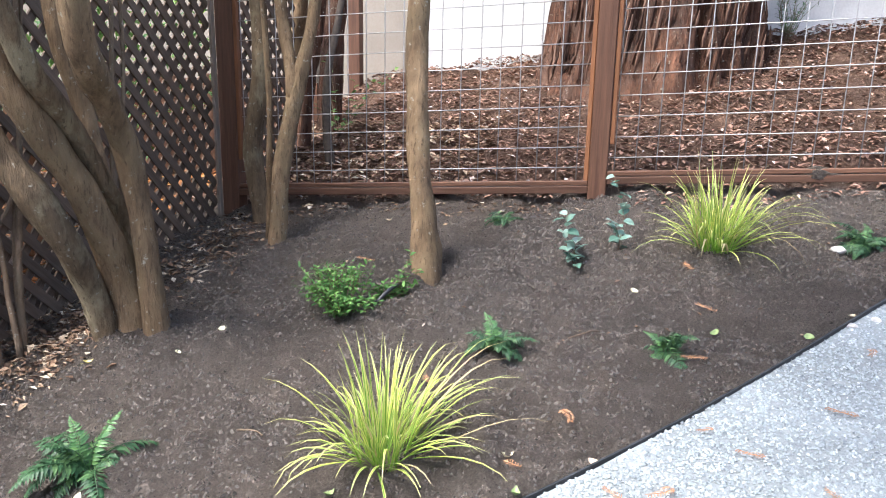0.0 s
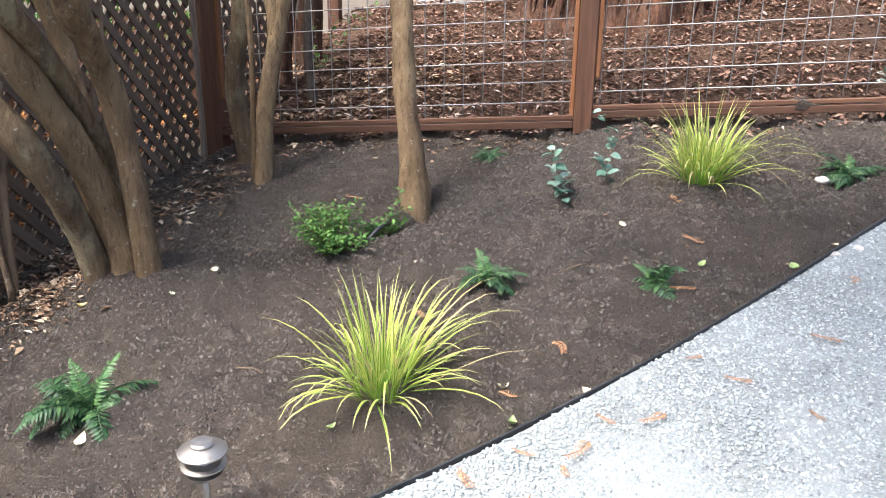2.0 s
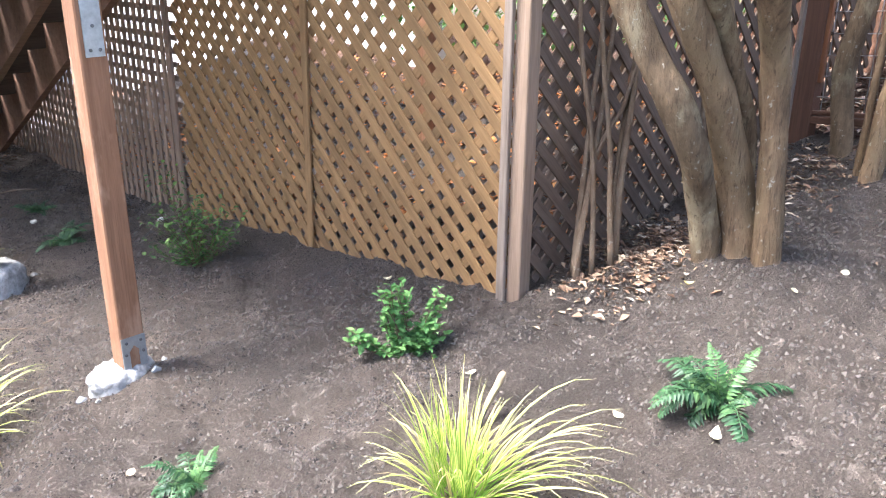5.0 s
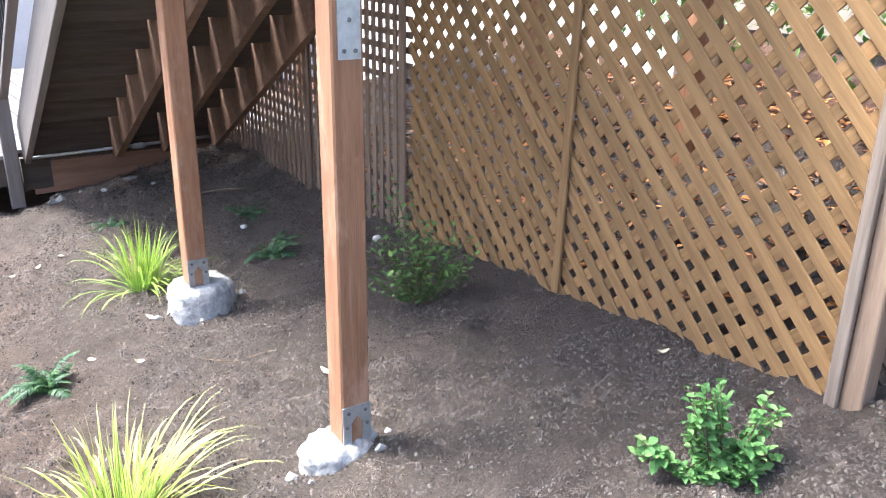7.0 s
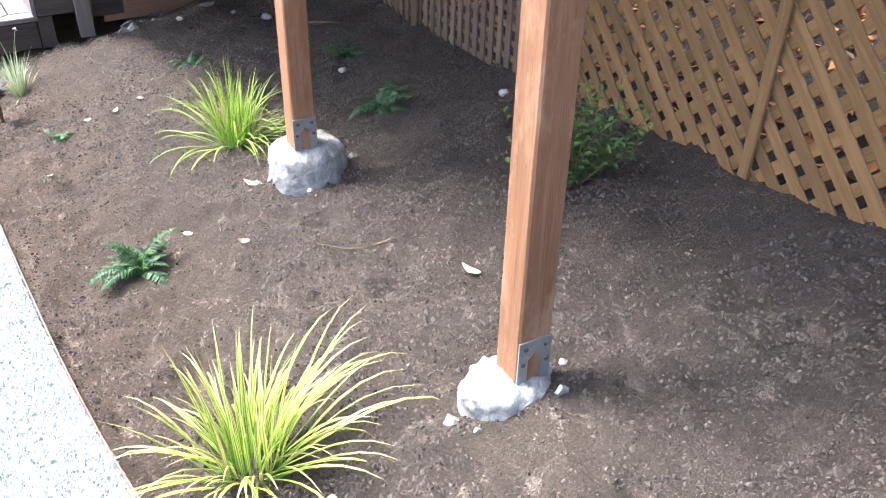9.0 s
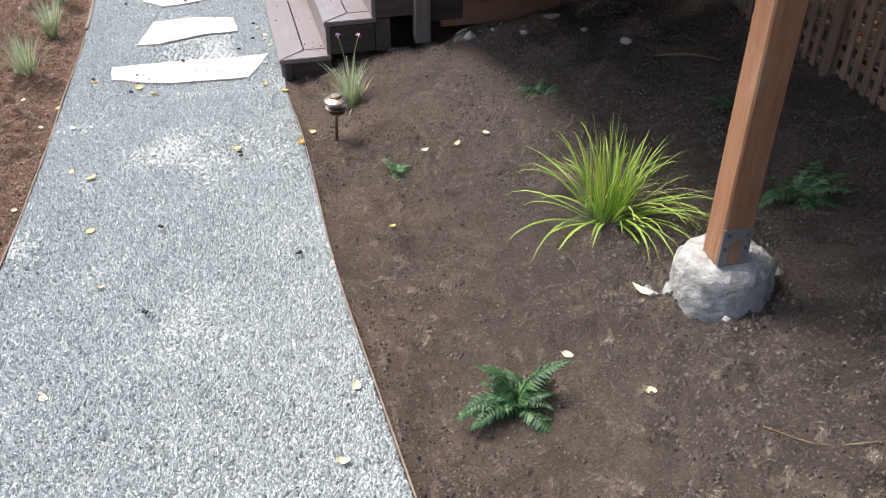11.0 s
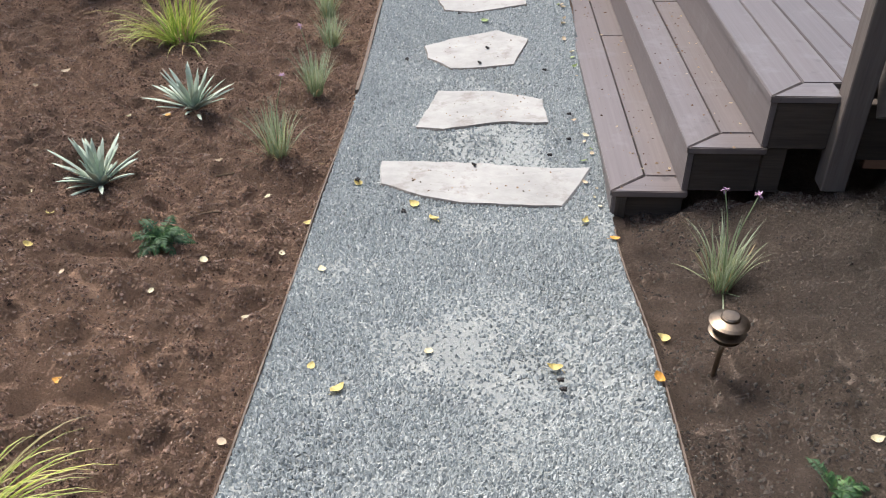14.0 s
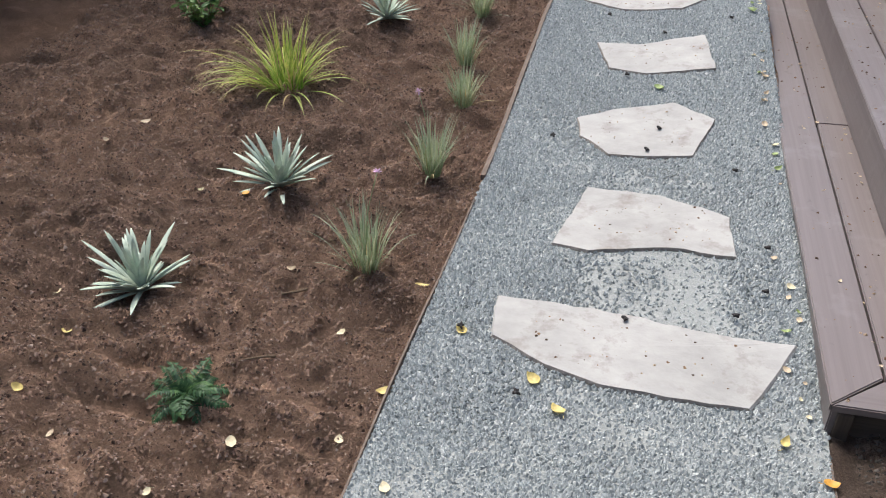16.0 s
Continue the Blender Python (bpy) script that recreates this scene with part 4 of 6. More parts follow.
def deck_step(x0, z, depth, rise, label):
    """One long step: mitred border, inner board in two lengths, riser and end panel."""
    ob = thing("deck_step", STEP @ Vector((x0, 0, z - rise)), label, "step", "steps to the deck")
    b, gap, t = 0.142, 0.008, 0.026
    deck_piece("border_board", [(x0, 0), (x0 + b, b * 0.88), (x0 + b, LONG), (x0, LONG)], z - t, z, ob)
    deck_piece("border_board", [(x0 + 0.003, -0.001), (x0 + depth, -0.001), (x0 + depth, b * 0.88 - gap), (x0 + b + 0.003, b * 0.88 - gap)], z - t, z, ob)
    for y0, y1 in ((b * 0.88, 1.62), (1.625, LONG)):
        deck_piece("tread_board", [(x0 + b + gap, y0), (x0 + depth, y0), (x0 + depth, y1), (x0 + b + gap, y1)], z - t, z - 0.001, ob)
    deck_piece("riser", [(x0 + 0.008, 0.008), (x0 + 0.03, 0.008), (x0 + 0.03, LONG), (x0 + 0.008, LONG)], z - rise, z - t - 0.001, ob)
    return ob


s1 = deck_step(0.0, -0.742, 0.285, 0.13, "grey-brown composite deck step with mitred corner above the gravel")
s2 = deck_step(0.255, -0.555, 0.285, 0.187, "grey-brown composite deck step with mitred corner")
# end faces get dark wood, so their unlit look is coloured in
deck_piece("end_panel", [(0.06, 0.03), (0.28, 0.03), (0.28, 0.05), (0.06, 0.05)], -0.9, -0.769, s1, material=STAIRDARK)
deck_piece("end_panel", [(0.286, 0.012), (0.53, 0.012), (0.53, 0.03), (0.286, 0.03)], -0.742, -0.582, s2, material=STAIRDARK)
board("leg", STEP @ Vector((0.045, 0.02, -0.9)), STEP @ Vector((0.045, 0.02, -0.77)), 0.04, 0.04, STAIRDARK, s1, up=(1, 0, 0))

deck = thing("deck", STEP @ Vector((1.4, 2, -0.6)), "low composite deck in warm grey-brown boards", "deck")
dz = -0.352
deck_piece("border_board", [(0.51, 0), (0.652, 0.125), (0.652, LONG), (0.51, LONG)], dz - 0.026, dz, deck)
deck_piece("border_board", [(0.513, -0.001), (0.76, -0.001), (0.76, 0.12), (0.655, 0.12)], dz - 0.026, dz, deck)
deck_piece("riser", [(0.518, 0.008), (0.54, 0.008), (0.54, LONG), (0.518, LONG)], -0.555, dz - 0.027, deck)
# deck ends and beam likewise carry their shade in the dark wood
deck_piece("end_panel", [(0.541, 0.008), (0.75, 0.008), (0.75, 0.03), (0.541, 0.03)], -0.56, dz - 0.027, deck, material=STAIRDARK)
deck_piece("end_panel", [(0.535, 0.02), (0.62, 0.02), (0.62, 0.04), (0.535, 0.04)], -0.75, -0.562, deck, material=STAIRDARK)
for i in range(14):
    x = 0.657 + 0.146 * i
    deck_piece("deck_board", [(x, 0.125), (x + 0.141, 0.125), (x + 0.141, LONG), (x, LONG)], dz - 0.026, dz - 0.001, deck)
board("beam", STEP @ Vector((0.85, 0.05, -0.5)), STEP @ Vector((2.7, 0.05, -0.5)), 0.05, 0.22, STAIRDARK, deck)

newel = thing("newel_post", (0.40, 7.6, -0.66), "grey-brown painted stair newel post at the deck corner", "post")
board("post", (0.405, 7.6, -0.7), (0.405, 7.6, 0.75), 0.09, 0.085, PAINTED, newel, up=(1, 0, 0), ch=0.004)
rail = thing("stair_rail", (0.47, 7.4, 0.0), "grey painted stair handrail with dark balusters", "railing")
board("handrail", (0.42, 7.6, 0.55), (0.42, 3.5, 0.55 + slope * 4.1), 0.07, 0.04, PAINTED, rail)
board("bottom_rail", (0.42, 7.6, 0.02), (0.42, 3.5, 0.02 + slope * 4.1), 0.05, 0.04, PAINTED, rail)
for i in range(30):
    y = 7.5 - 0.135 * i
    z = slope * (7.6 - y)
    board("baluster", (0.42, y, z + 0.03), (0.42, y, z + 0.54), 0.018, 0.018, BLACKPLASTIC, rail, up=(1, 0, 0), ch=0.002)

# ---- flagstones ----
def flagstone(poly, seed):
    """A split slab with an uneven outline and a slightly cleft top."""
    rnd = random.Random(seed)
    ring = []
    n = len(poly)
    for i in range(n):
        (ax, ay), (bx, by) = poly[i], poly[(i + 1) % n]
        le = math.hypot(bx - ax, by - ay)
        for k in range(max(2, int(le / 0.05))):
            f = k / max(2, int(le / 0.05))
            j = 0.006 if k else 0.0
            ring.append((ax + (bx - ax) * f + rnd.uniform(-j, j), ay + (by - ay) * f + rnd.uniform(-j, j)))
    cx, cy = sum(p[0] for p in ring) / len(ring), sum(p[1] for p in ring) / len(ring)
    z = float(lie(cx, cy)) + 0.007
    m = len(ring)
    vs, fs = [], []
    for s, dzz in ((1.0, -0.03), (1.0, 0.004), (0.985, 0.012), (0.66, 0.013), (0.33, 0.014)):
        for x, y in ring:
            hx, hy = cx + (x - cx) * s, cy + (y - cy) * s
            dd = dzz + (0.003 * noise.noise(Vector((hx * 6, hy * 6, seed))) if dzz > 0.01 else 0)
            dd += float(lie(hx, hy)) - float(lie(cx, cy))
            vs.append((hx - cx, hy - cy, dd))
    for r in range(4):
        for i in range(m):
            fs.append((r * m + i, r * m + (i + 1) % m, (r + 1) * m + (i + 1) % m, (r + 1) * m + i))
    vs.append((0, 0, 0.014))
    fs += [(4 * m + i, 4 * m + (i + 1) % m, 5 * m) for i in range(m)]
    g = Geo()
    g.add(vs, fs)
    me = g.mesh("flagstone", FLAG)
    bm = bmesh.new()
    bm.from_mesh(me)
    bmesh.ops.recalc_face_normals(bm, faces=bm.faces)
    bm.to_mesh(me)
    bm.free()
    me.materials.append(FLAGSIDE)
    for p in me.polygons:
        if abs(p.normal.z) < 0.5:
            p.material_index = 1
    return solid("flagstone", me, Matrix.Translation((cx, cy, z)), "pale buff flagstone slab laid in gravel", "stepping stone", "stepping stones")


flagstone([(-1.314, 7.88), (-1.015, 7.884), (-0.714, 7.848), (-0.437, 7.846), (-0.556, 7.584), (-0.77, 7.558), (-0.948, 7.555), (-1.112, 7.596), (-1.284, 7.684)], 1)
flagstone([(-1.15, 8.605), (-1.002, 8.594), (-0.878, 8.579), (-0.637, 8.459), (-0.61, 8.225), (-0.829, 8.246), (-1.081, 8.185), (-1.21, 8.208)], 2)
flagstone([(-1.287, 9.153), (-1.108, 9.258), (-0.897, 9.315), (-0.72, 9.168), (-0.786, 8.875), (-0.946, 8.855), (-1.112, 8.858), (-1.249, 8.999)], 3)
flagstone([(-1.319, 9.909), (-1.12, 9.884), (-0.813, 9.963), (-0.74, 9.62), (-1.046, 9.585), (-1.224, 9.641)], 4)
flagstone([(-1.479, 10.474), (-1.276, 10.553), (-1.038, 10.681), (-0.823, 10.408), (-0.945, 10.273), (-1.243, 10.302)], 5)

# ---- path lamps ----
def path_lamp(x, y, h, material, label, lean):
    """A tiered path light on a thin stake."""
    z = gz(x, y)
    ob = thing("path_lamp", (x, y, z), label, "path light", "path lights")
    s = h / 0.235
    top = z + h
    g = Geo()
    tube(g, [(x + lean, y, z - 0.05), (x + lean * 0.5, y, z + h * 0.4), (x, y, top - 0.085)], [0.0075] * 3, 12)
    part("stem", g, material, ob, smooth=True)
    g = Geo()
    lathe(g, (x, y, top - 0.1), [(0.009, 0), (0.019, 0.004), (0.032, 0.013), (0.04, 0.021), (0.041, 0.024), (0.018, 0.027)], 40)
    part("collar", g, material, ob)
    g = Geo()
    lathe(g, (x, y, top - 0.06), [(0.02, -0.01), (0.02, 0.03)], 24)
    part("lens", g, LAMPGLASS, ob, smooth=True)
    g = Geo()
    lathe(g, (x, y, top - 0.061), [(0.018, 0.003), (0.046, 0.0), (0.05, 0.0015), (0.05, 0.004), (0.04, 0.008), (0.018, 0.01)], 40)
    part("louvre", g, material, ob)
    g = Geo()
    lathe(g, (x, y, top - 0.028), [(0.018, 0.004), (0.05, 0.0), (0.054, 0.0015), (0.054, 0.004), (0.046, 0.009), (0.032, 0.015), (0.026, 0.017), (0.026, 0.023), (0.022, 0.027), (0.004, 0.028)], 40)
    part("cap", g, material, ob)
    return ob


path_lamp(1.122, 1.115, 0.245, NICKEL, "brushed nickel tiered path light on a short stake", 0.0)
path_lamp(-0.148, 6.61, 0.215, BRONZE, "aged bronze tiered path light on a short stake", -0.012)

# ---- plants ----
def blade(geo, base, az, lift, length, width, droop, rnd, segs=7, fold=0.35, power=1.5):
    """One arching blade: a folded ribbon that tapers to its tip."""
    x, y, z = base
    e = lift
    step = length / segs
    side = (-math.sin(az), math.cos(az))
    vs, uv = [], []
    twist = rnd.uniform(-0.25, 0.25)
    for i in range(segs + 1):
        f = i / segs
        w = width * (0.55 + 0.9 * f if f < 0.5 else 1.0 * (1 - ((f - 0.5) / 0.5) ** 1.6)) * 0.5
        w = max(w, 0.0002)
        up_ = fold * w
        sx, sy = side[0] + twist * f * math.cos(az), side[1] + twist * f * math.sin(az)
        vs += [(x - sx * w, y - sy * w, z + up_), (x, y, z), (x + sx * w, y + sy * w, z + up_)]
        uv += [(0, f), (0.5, f), (1, f)]
        x += math.cos(az) * math.cos(e) * step
        y += math.sin(az) * math.cos(e) * step
        z += math.sin(e) * step
        e -= droop * ((f + 0.12) ** power) / segs * 2.2
    fs = []
    for i in range(segs):
        a = 3 * i
        fs += [(a, a + 1, a + 4, a + 3), (a + 1, a + 2, a + 5, a + 4)]
    geo.add(vs, fs, uv)


def tuft(name, x, y, n, length, width, spread, droop, material, label, category, seed, group="", core=0.05, dry=0, bias=None, low=0.5, flop=0.0):
    """A clump of arching blades, some flopped over the soil, with straw-coloured ones as a part."""
    rnd = random.Random(seed)
    z = gz(x, y) - 0.008
    geos = [Geo(), Geo()]
    for i in range(n + dry):
        g = geos[0 if i < n else 1]
        az = rnd.uniform(0, 2 * math.pi)
        q = rnd.random()
        r = core * math.sqrt(rnd.random())
        lift = math.pi / 2 - spread * q * rnd.uniform(0.6, 1.15)
        le = length * rnd.uniform(low, 1.0) * (1.0 if i < n else 0.7)
        dr = droop * (0.15 + 1.15 * q ** 1.5) * rnd.uniform(0.5, 1.4)
        wide = width * rnd.uniform(0.6, 1.25)
        if rnd.random() < flop:
            lift, le, dr, wide = rnd.uniform(0.25, 0.75), length * rnd.uniform(0.6, 1.0), droop * rnd.uniform(0.7, 1.2), width * rnd.uniform(0.9, 1.3)
        if bias is not None and rnd.random() < 0.13:
            az, le, dr, lift = bias + rnd.gauss(0, 0.3), length * rnd.uniform(0.95, 1.35), droop * rnd.uniform(0.85, 1.2), rnd.uniform(0.45, 0.95)
        a2 = az + rnd.uniform(-0.9, 0.9)
        b = (r * math.cos(a2), r * math.sin(a2), 0)
        blade(g, b, az, lift, le, wide, dr, rnd, power=rnd.uniform(1.3, 2.4))
    ob = solid(name, geos[0].mesh(name, material), Matrix.Translation((x, y, z)), label, category, group)
    if dry:
        d = new("dry_blades", geos[1].mesh("dry_blades", DRYBLADE))
        d.parent = ob
        tagged(d, "straw-coloured dead blades")
    return ob


def sedge(x, y, size, seed, label, bias=None, material=None, n=165, spread=0.98):
    return tuft("ornamental_grass", x, y, n, 0.385 * size, 0.0074 * min(1.2, size + 0.05), spread, 1.6, material or SEDGE, label, "grass plant", seed, "variegated grasses", 0.07 * size, 18, bias=bias, flop=0.13)


def leaflet(geo, base, d, up_, l, w, curl=0.25, shape=0.45):
    """A small pointed leaf of four folded faces."""
    b, d, up_ = Vector(base), Vector(d).normalized(), Vector(up_)
    s = d.cross(up_).normalized()
    u = s.cross(d)
    m = b + d * l * shape
    t = b + d * l - u * curl * l * 0.6
    k = -u * curl * l * 0.05
    geo.add([b, m + s * w / 2 + u * w * 0.14 + k, t, m - s * w / 2 + u * w * 0.14 + k, m], [(0, 1, 4), (1, 2, 4), (2, 3, 4), (3, 0, 4)])


def full_leaf(geo, base, d, up_, l, w):
    """A rounded leaf of eight faces, folded along its midrib and curled down."""
    b, d, up_ = Vector(base), Vector(d).normalized(), Vector(up_)
    s = d.cross(up_).normalized()
    u = s.cross(d)
    vs = [b]
    for f, k, c in ((0.25, 0.8, 0.0), (0.55, 1.0, 0.03), (0.82, 0.6, 0.1)):
        m = b + d * l * f - u * l * c
        vs += [m + s * w / 2 * k + u * w * 0.12, m, m - s * w / 2 * k + u * w * 0.12]
    vs.append(b + d * l - u * l * 0.2)
    geo.add(vs, [(0, 1, 2), (0, 2, 3), (1, 4, 5, 2), (2, 5, 6, 3), (4, 7, 8, 5), (5, 8, 9, 6), (7, 10, 8), (8, 10, 9)])


def frond_mesh(length, width, arch, seed, material, lift=0.9):
    """One fern frond along +x: an arched midrib with paired leaflets."""
    rnd = random.Random(seed)
    g = Geo()
    n = 20
    pts = []
    x = z = 0.0
    e = lift
    for i in range(n + 1):
        pts.append(Vector((x, 0.02 * math.sin(i * 0.4 + seed) * length, z)))
        x += math.cos(e) * length / n
        z += math.sin(e) * length / n
        e -= arch / n
    tube(g, pts, [0.0022 * (1 - 0.8 * i / n) for i in range(n + 1)], 5)
    for i in range(3, n + 1):
        f = i / n
        d = (pts[i] - pts[i - 1]).normalized()
        w = width * math.sin(math.pi * min(1, 0.12 + 0.88 * f) ** 0.85) + 0.1 * width * (1 - f)
        for s in (-1, 1):
            out = Vector((0.45 * d.x, s, 0.45 * d.z)) + Vector((0, 0, rnd.uniform(-0.55, 0.1)))
            up_ = Vector((-d.z, 0, d.x))
            leaflet(g, pts[i], out, up_, w * rnd.uniform(0.85, 1.08) + 0.004, length / n * 1.25, 0.35, 0.4)
    return g.mesh("frond", material)


FRONDS = [frond_mesh(0.2, 0.041, 1.5 + 0.25 * i, 11 + i, FERN, 0.95 - 0.12 * i) for i in range(4)]
FRONDS_LT = [frond_mesh(0.17, 0.032, 1.1, 31, FERNLT, 1.15), frond_mesh(0.15, 0.03, 1.5, 32, FERNLT, 0.9)]


def fern(x, y, size, seed, n=10, light=1, label="dark green fern with arching fronds in the soil", rise=0):
    rnd = random.Random(seed)
    ob = thing("fern", (x, y, gz(x, y)), label, "fern", "ferns")
    n = int(n * 1.9)
    for i in range(n):
        az = 360 * i / n * 2.6 + rnd.uniform(-30, 30)
        k = size / 0.2 * rnd.uniform(0.6, 1.3)
        me = FRONDS[rnd.randrange(4)] if i >= min(light, 2) else FRONDS_LT[rnd.randrange(2)]
        placed("frond", me, Matrix.Translation((x, y, gz(x, y) - 0.004)) @ pose(0, 0, 0, rnd.uniform(-20, 20), rnd.uniform(-32, 10) - rise, az) @ Matrix.Scale(k, 4), ob)
    return ob


def succulent(x, y, size, seed, label):
    """A rosette of thick pointed glaucous leaves."""
    rnd = random.Random(seed)
    z = gz(x, y)
    ob = thing("succulent", (x, y, z), label, "succulent", "blue-grey succulents")
    n = 58
    for i in range(n):
        f = i / n
        az = i * 2.39996 + rnd.uniform(-0.5, 0.5)
        lift = max(0.28, 0.3 + 0.95 * f + rnd.uniform(-0.3, 0.42))
        le = size * (1.0 - 0.2 * f) * rnd.uniform(0.5, 1.15)
        w = 0.0088 * size / 0.2 * rnd.uniform(0.8, 1.25)
        vs = []
        px_, pz_, e = 0.008, 0.0, lift
        ca, sa = math.cos(az), math.sin(az)
        for k in range(8):
            q = k / 7
            r = max(0.001, w * (0.75 + 0.7 * q if q < 0.35 else 1.0 * (1 - ((q - 0.35) / 0.65) ** 4.5)))
            for j in range(8):
                u, v = r * math.cos(j * math.pi / 4), 0.3 * r * math.sin(j * math.pi / 4) + 0.25 * r * abs(math.cos(j * math.pi / 4))
                vs.append((x + px_ * ca - sa * u - ca * math.sin(e) * v, y + px_ * sa + ca * u - sa * math.sin(e) * v, z + 0.002 + 0.02 * f + pz_ + math.cos(e) * v))
            px_ += math.cos(e) * le / 7
            pz_ += math.sin(e) * le / 7
            e += rnd.uniform(-0.05, 0.02) if f > 0.3 else -0.04
        g = Geo()
        g.add(vs, [(8 * i_ + j, 8 * i_ + (j + 1) % 8, 8 * i_ + 8 + (j + 1) % 8, 8 * i_ + 8 + j) for i_ in range(7) for j in range(8)] + [tuple(range(7, -1, -1)), tuple(range(56, 64))])
        part("leaf", g, SUCC, ob, smooth=True)
    return ob


def leafy_stem(stems, leaves, a, b, n, l, w, rnd, thick=0.0025, bow=0.1):
    a, b = Vector(a), Vector(b)
    side = Vector((rnd.uniform(-1, 1), rnd.uniform(-1, 1), 0)) * bow * (b - a).length
    pts = curve_through([a, (a + b) / 2 + side, b], 8)
    tube(stems, pts, [thick * (1 - 0.6 * i / 7) for i in range(8)], 5)
    for i in range(n):
        f = 0.18 + 0.82 * i / max(1, n - 1)
        k = min(6, int(f * 7))
        p = Vector(pts[k]) + (Vector(pts[min(7, k + 1)]) - Vector(pts[k])) * (f * 7 - k)
        d = Vector((rnd.uniform(-1, 1), rnd.uniform(-1, 1), rnd.uniform(-0.15, 0.8)))
        full_leaf(leaves, p, d, Vector((rnd.uniform(-0.4, 0.4), rnd.uniform(-0.4, 0.4), 1)), l * rnd.uniform(0.6, 1.15), w * rnd.uniform(0.7, 1.15))


def shrub(x, y, ends, n_leaf, l, w, material, label, seed, name="shrub", per=1, thick=0.003, jitter=0.05):
    """Stems from one root to the given ends (offsets), each clothed with leaves."""
    rnd = random.Random(seed)
    z = gz(x, y)
    ob = thing(name, (x, y, z), label, "shrub")
    st, lv = Geo(), Geo()
    for dx, dy, dz_ in ends:
        for _ in range(per):
            j = Vector((rnd.gauss(0, jitter), rnd.gauss(0, jitter), rnd.gauss(0, jitter * 0.7)))
            e = Vector((x + dx, y + dy, max(z + 0.02, z + dz_))) + j
            e.z = max(e.z, z + 0.02)
            leafy_stem(st, lv, (x + rnd.uniform(-0.012, 0.012), y + rnd.uniform(-0.012, 0.012), z - 0.01), e, n_leaf, l, w, rnd, thick)
    part("branching", st, TWIG, ob, smooth=True)
    part("foliage", lv, material, ob)
    return ob


def limb(parent, points, radii, material, seed, name="trunk", seg=16, n=26):
    g = Geo()
    c = curve_through(points, n)
    r = np.interp(np.linspace(0, 1, n), np.linspace(0, 1, len(radii)), radii)
    tube(g, c, r, seg, 0.24, seed)
    return part(name, g, material, parent, smooth=True)


def crown(parent, centre, radius, n, seed, material=None, size=0.09):
    """Clumps of leaves with gaps between them, uneven in outline."""
    r = np.random.RandomState(seed)
    lv = Geo()
    for k in range(n // 18):
        d = r.randn(3)
        d /= np.linalg.norm(d)
        c = np.array(centre) + d * radius * np.array((1, 1, 0.6)) * r.rand() ** 0.4
        for _ in range(18):
            p = c + r.randn(3) * 0.16
            leaflet(lv, p, r.randn(3), (0.1, 0.1, 1), size * (0.6 + 0.7 * r.rand()), size * 0.45, 0.2)
    return part("crown", lv, material or CANOPY, parent)


# bed by the fence
sedge(1.655, 0.875, 0.94, 1, "yellow-green variegated grass with long arching blades in the bed", bias=-0.75)
sedge(3.11, -0.04, 1.05, 2, "upright yellow variegated grass before the wire fence", bias=-2.4)
sedge(0.86, 1.99, 0.84, 3, "pale variegated grass arching over the soil", bias=-1.0)
sedge(0.165, 3.58, 0.9, 4, "cream-edged variegated grass beside the path edging", bias=0.2)
sedge(0.685, 5.49, 0.98, 5, "bright green grass clump behind a concrete footing", material=SEDGEG, bias=-1.2, spread=0.72)
sedge(-2.655, 9.15, 1.0, 6, "yellow-green variegated grass among succulents", bias=-2.2)
sedge(-1.95, 5.86, 0.8, 7, "cream-edged variegated grass at the edge of the bed", bias=0.3)

fern(1.51, 1.68, 0.19, 1, 11, 2)
fern(2.24, 0.67, 0.125, 2, 14, 3, "bushy dark green fern with one pale frond")
fern(2.27, 0.14, 0.14, 3, 9, 2, "low spreading green fern")
fern(3.46, 0.87, 0.12, 4, 9, 1, "small dark fern under the fence rail")
fern(3.18, -0.61, 0.14, 5, 12, 1, "dark green fern near the wire fence")
fern(0.56, 2.66, 0.15, 6, 8, 3, "low green fern with a pale frond")
fern(0.135, 4.63, 0.17, 7, 12, 1, "upright blue-green fern beside the gravel", 20)
fern(1.28, 5.3, 0.17, 8, 8, 0, "dark fern in the shade of the stairs")
fern(1.4, 5.96, 0.13, 9, 9, 0, "dark fern in the shade of the stairs")
fern(0.79, 6.59, 0.13, 10, 8, 1, "dark fern below the stairs")
fern(0.052, 6.19, 0.1, 11, 8, 3, "small yellow-green fern beside the path light")
fern(-2.02, 7.23, 0.14, 12, 12, 3, "green fern with fine fronds in brown soil")

shrub(2.5, 1.32, [(0.0, 0.0, 0.17), (-0.07, 0.08, 0.13), (0.07, -0.04, 0.15), (-0.1, -0.03, 0.1), (0.05, 0.08, 0.13), (-0.05, -0.1, 0.08), (0.1, 0.03, 0.1)], 20, 0.024, 0.012, LEAFG, "bright green bushy herb with small leaves", 21, per=13, thick=0.0018, jitter=0.034)
shrub(2.68, 1.2, [(0.06, -0.08, 0.1), (0.0, -0.05, 0.07), (-0.05, 0.02, 0.05), (0.1, -0.1, 0.05)], 12, 0.026, 0.016, LEAFG, "sprawling green herb beside a tree trunk", 22, per=5, thick=0.0018, jitter=0.03)
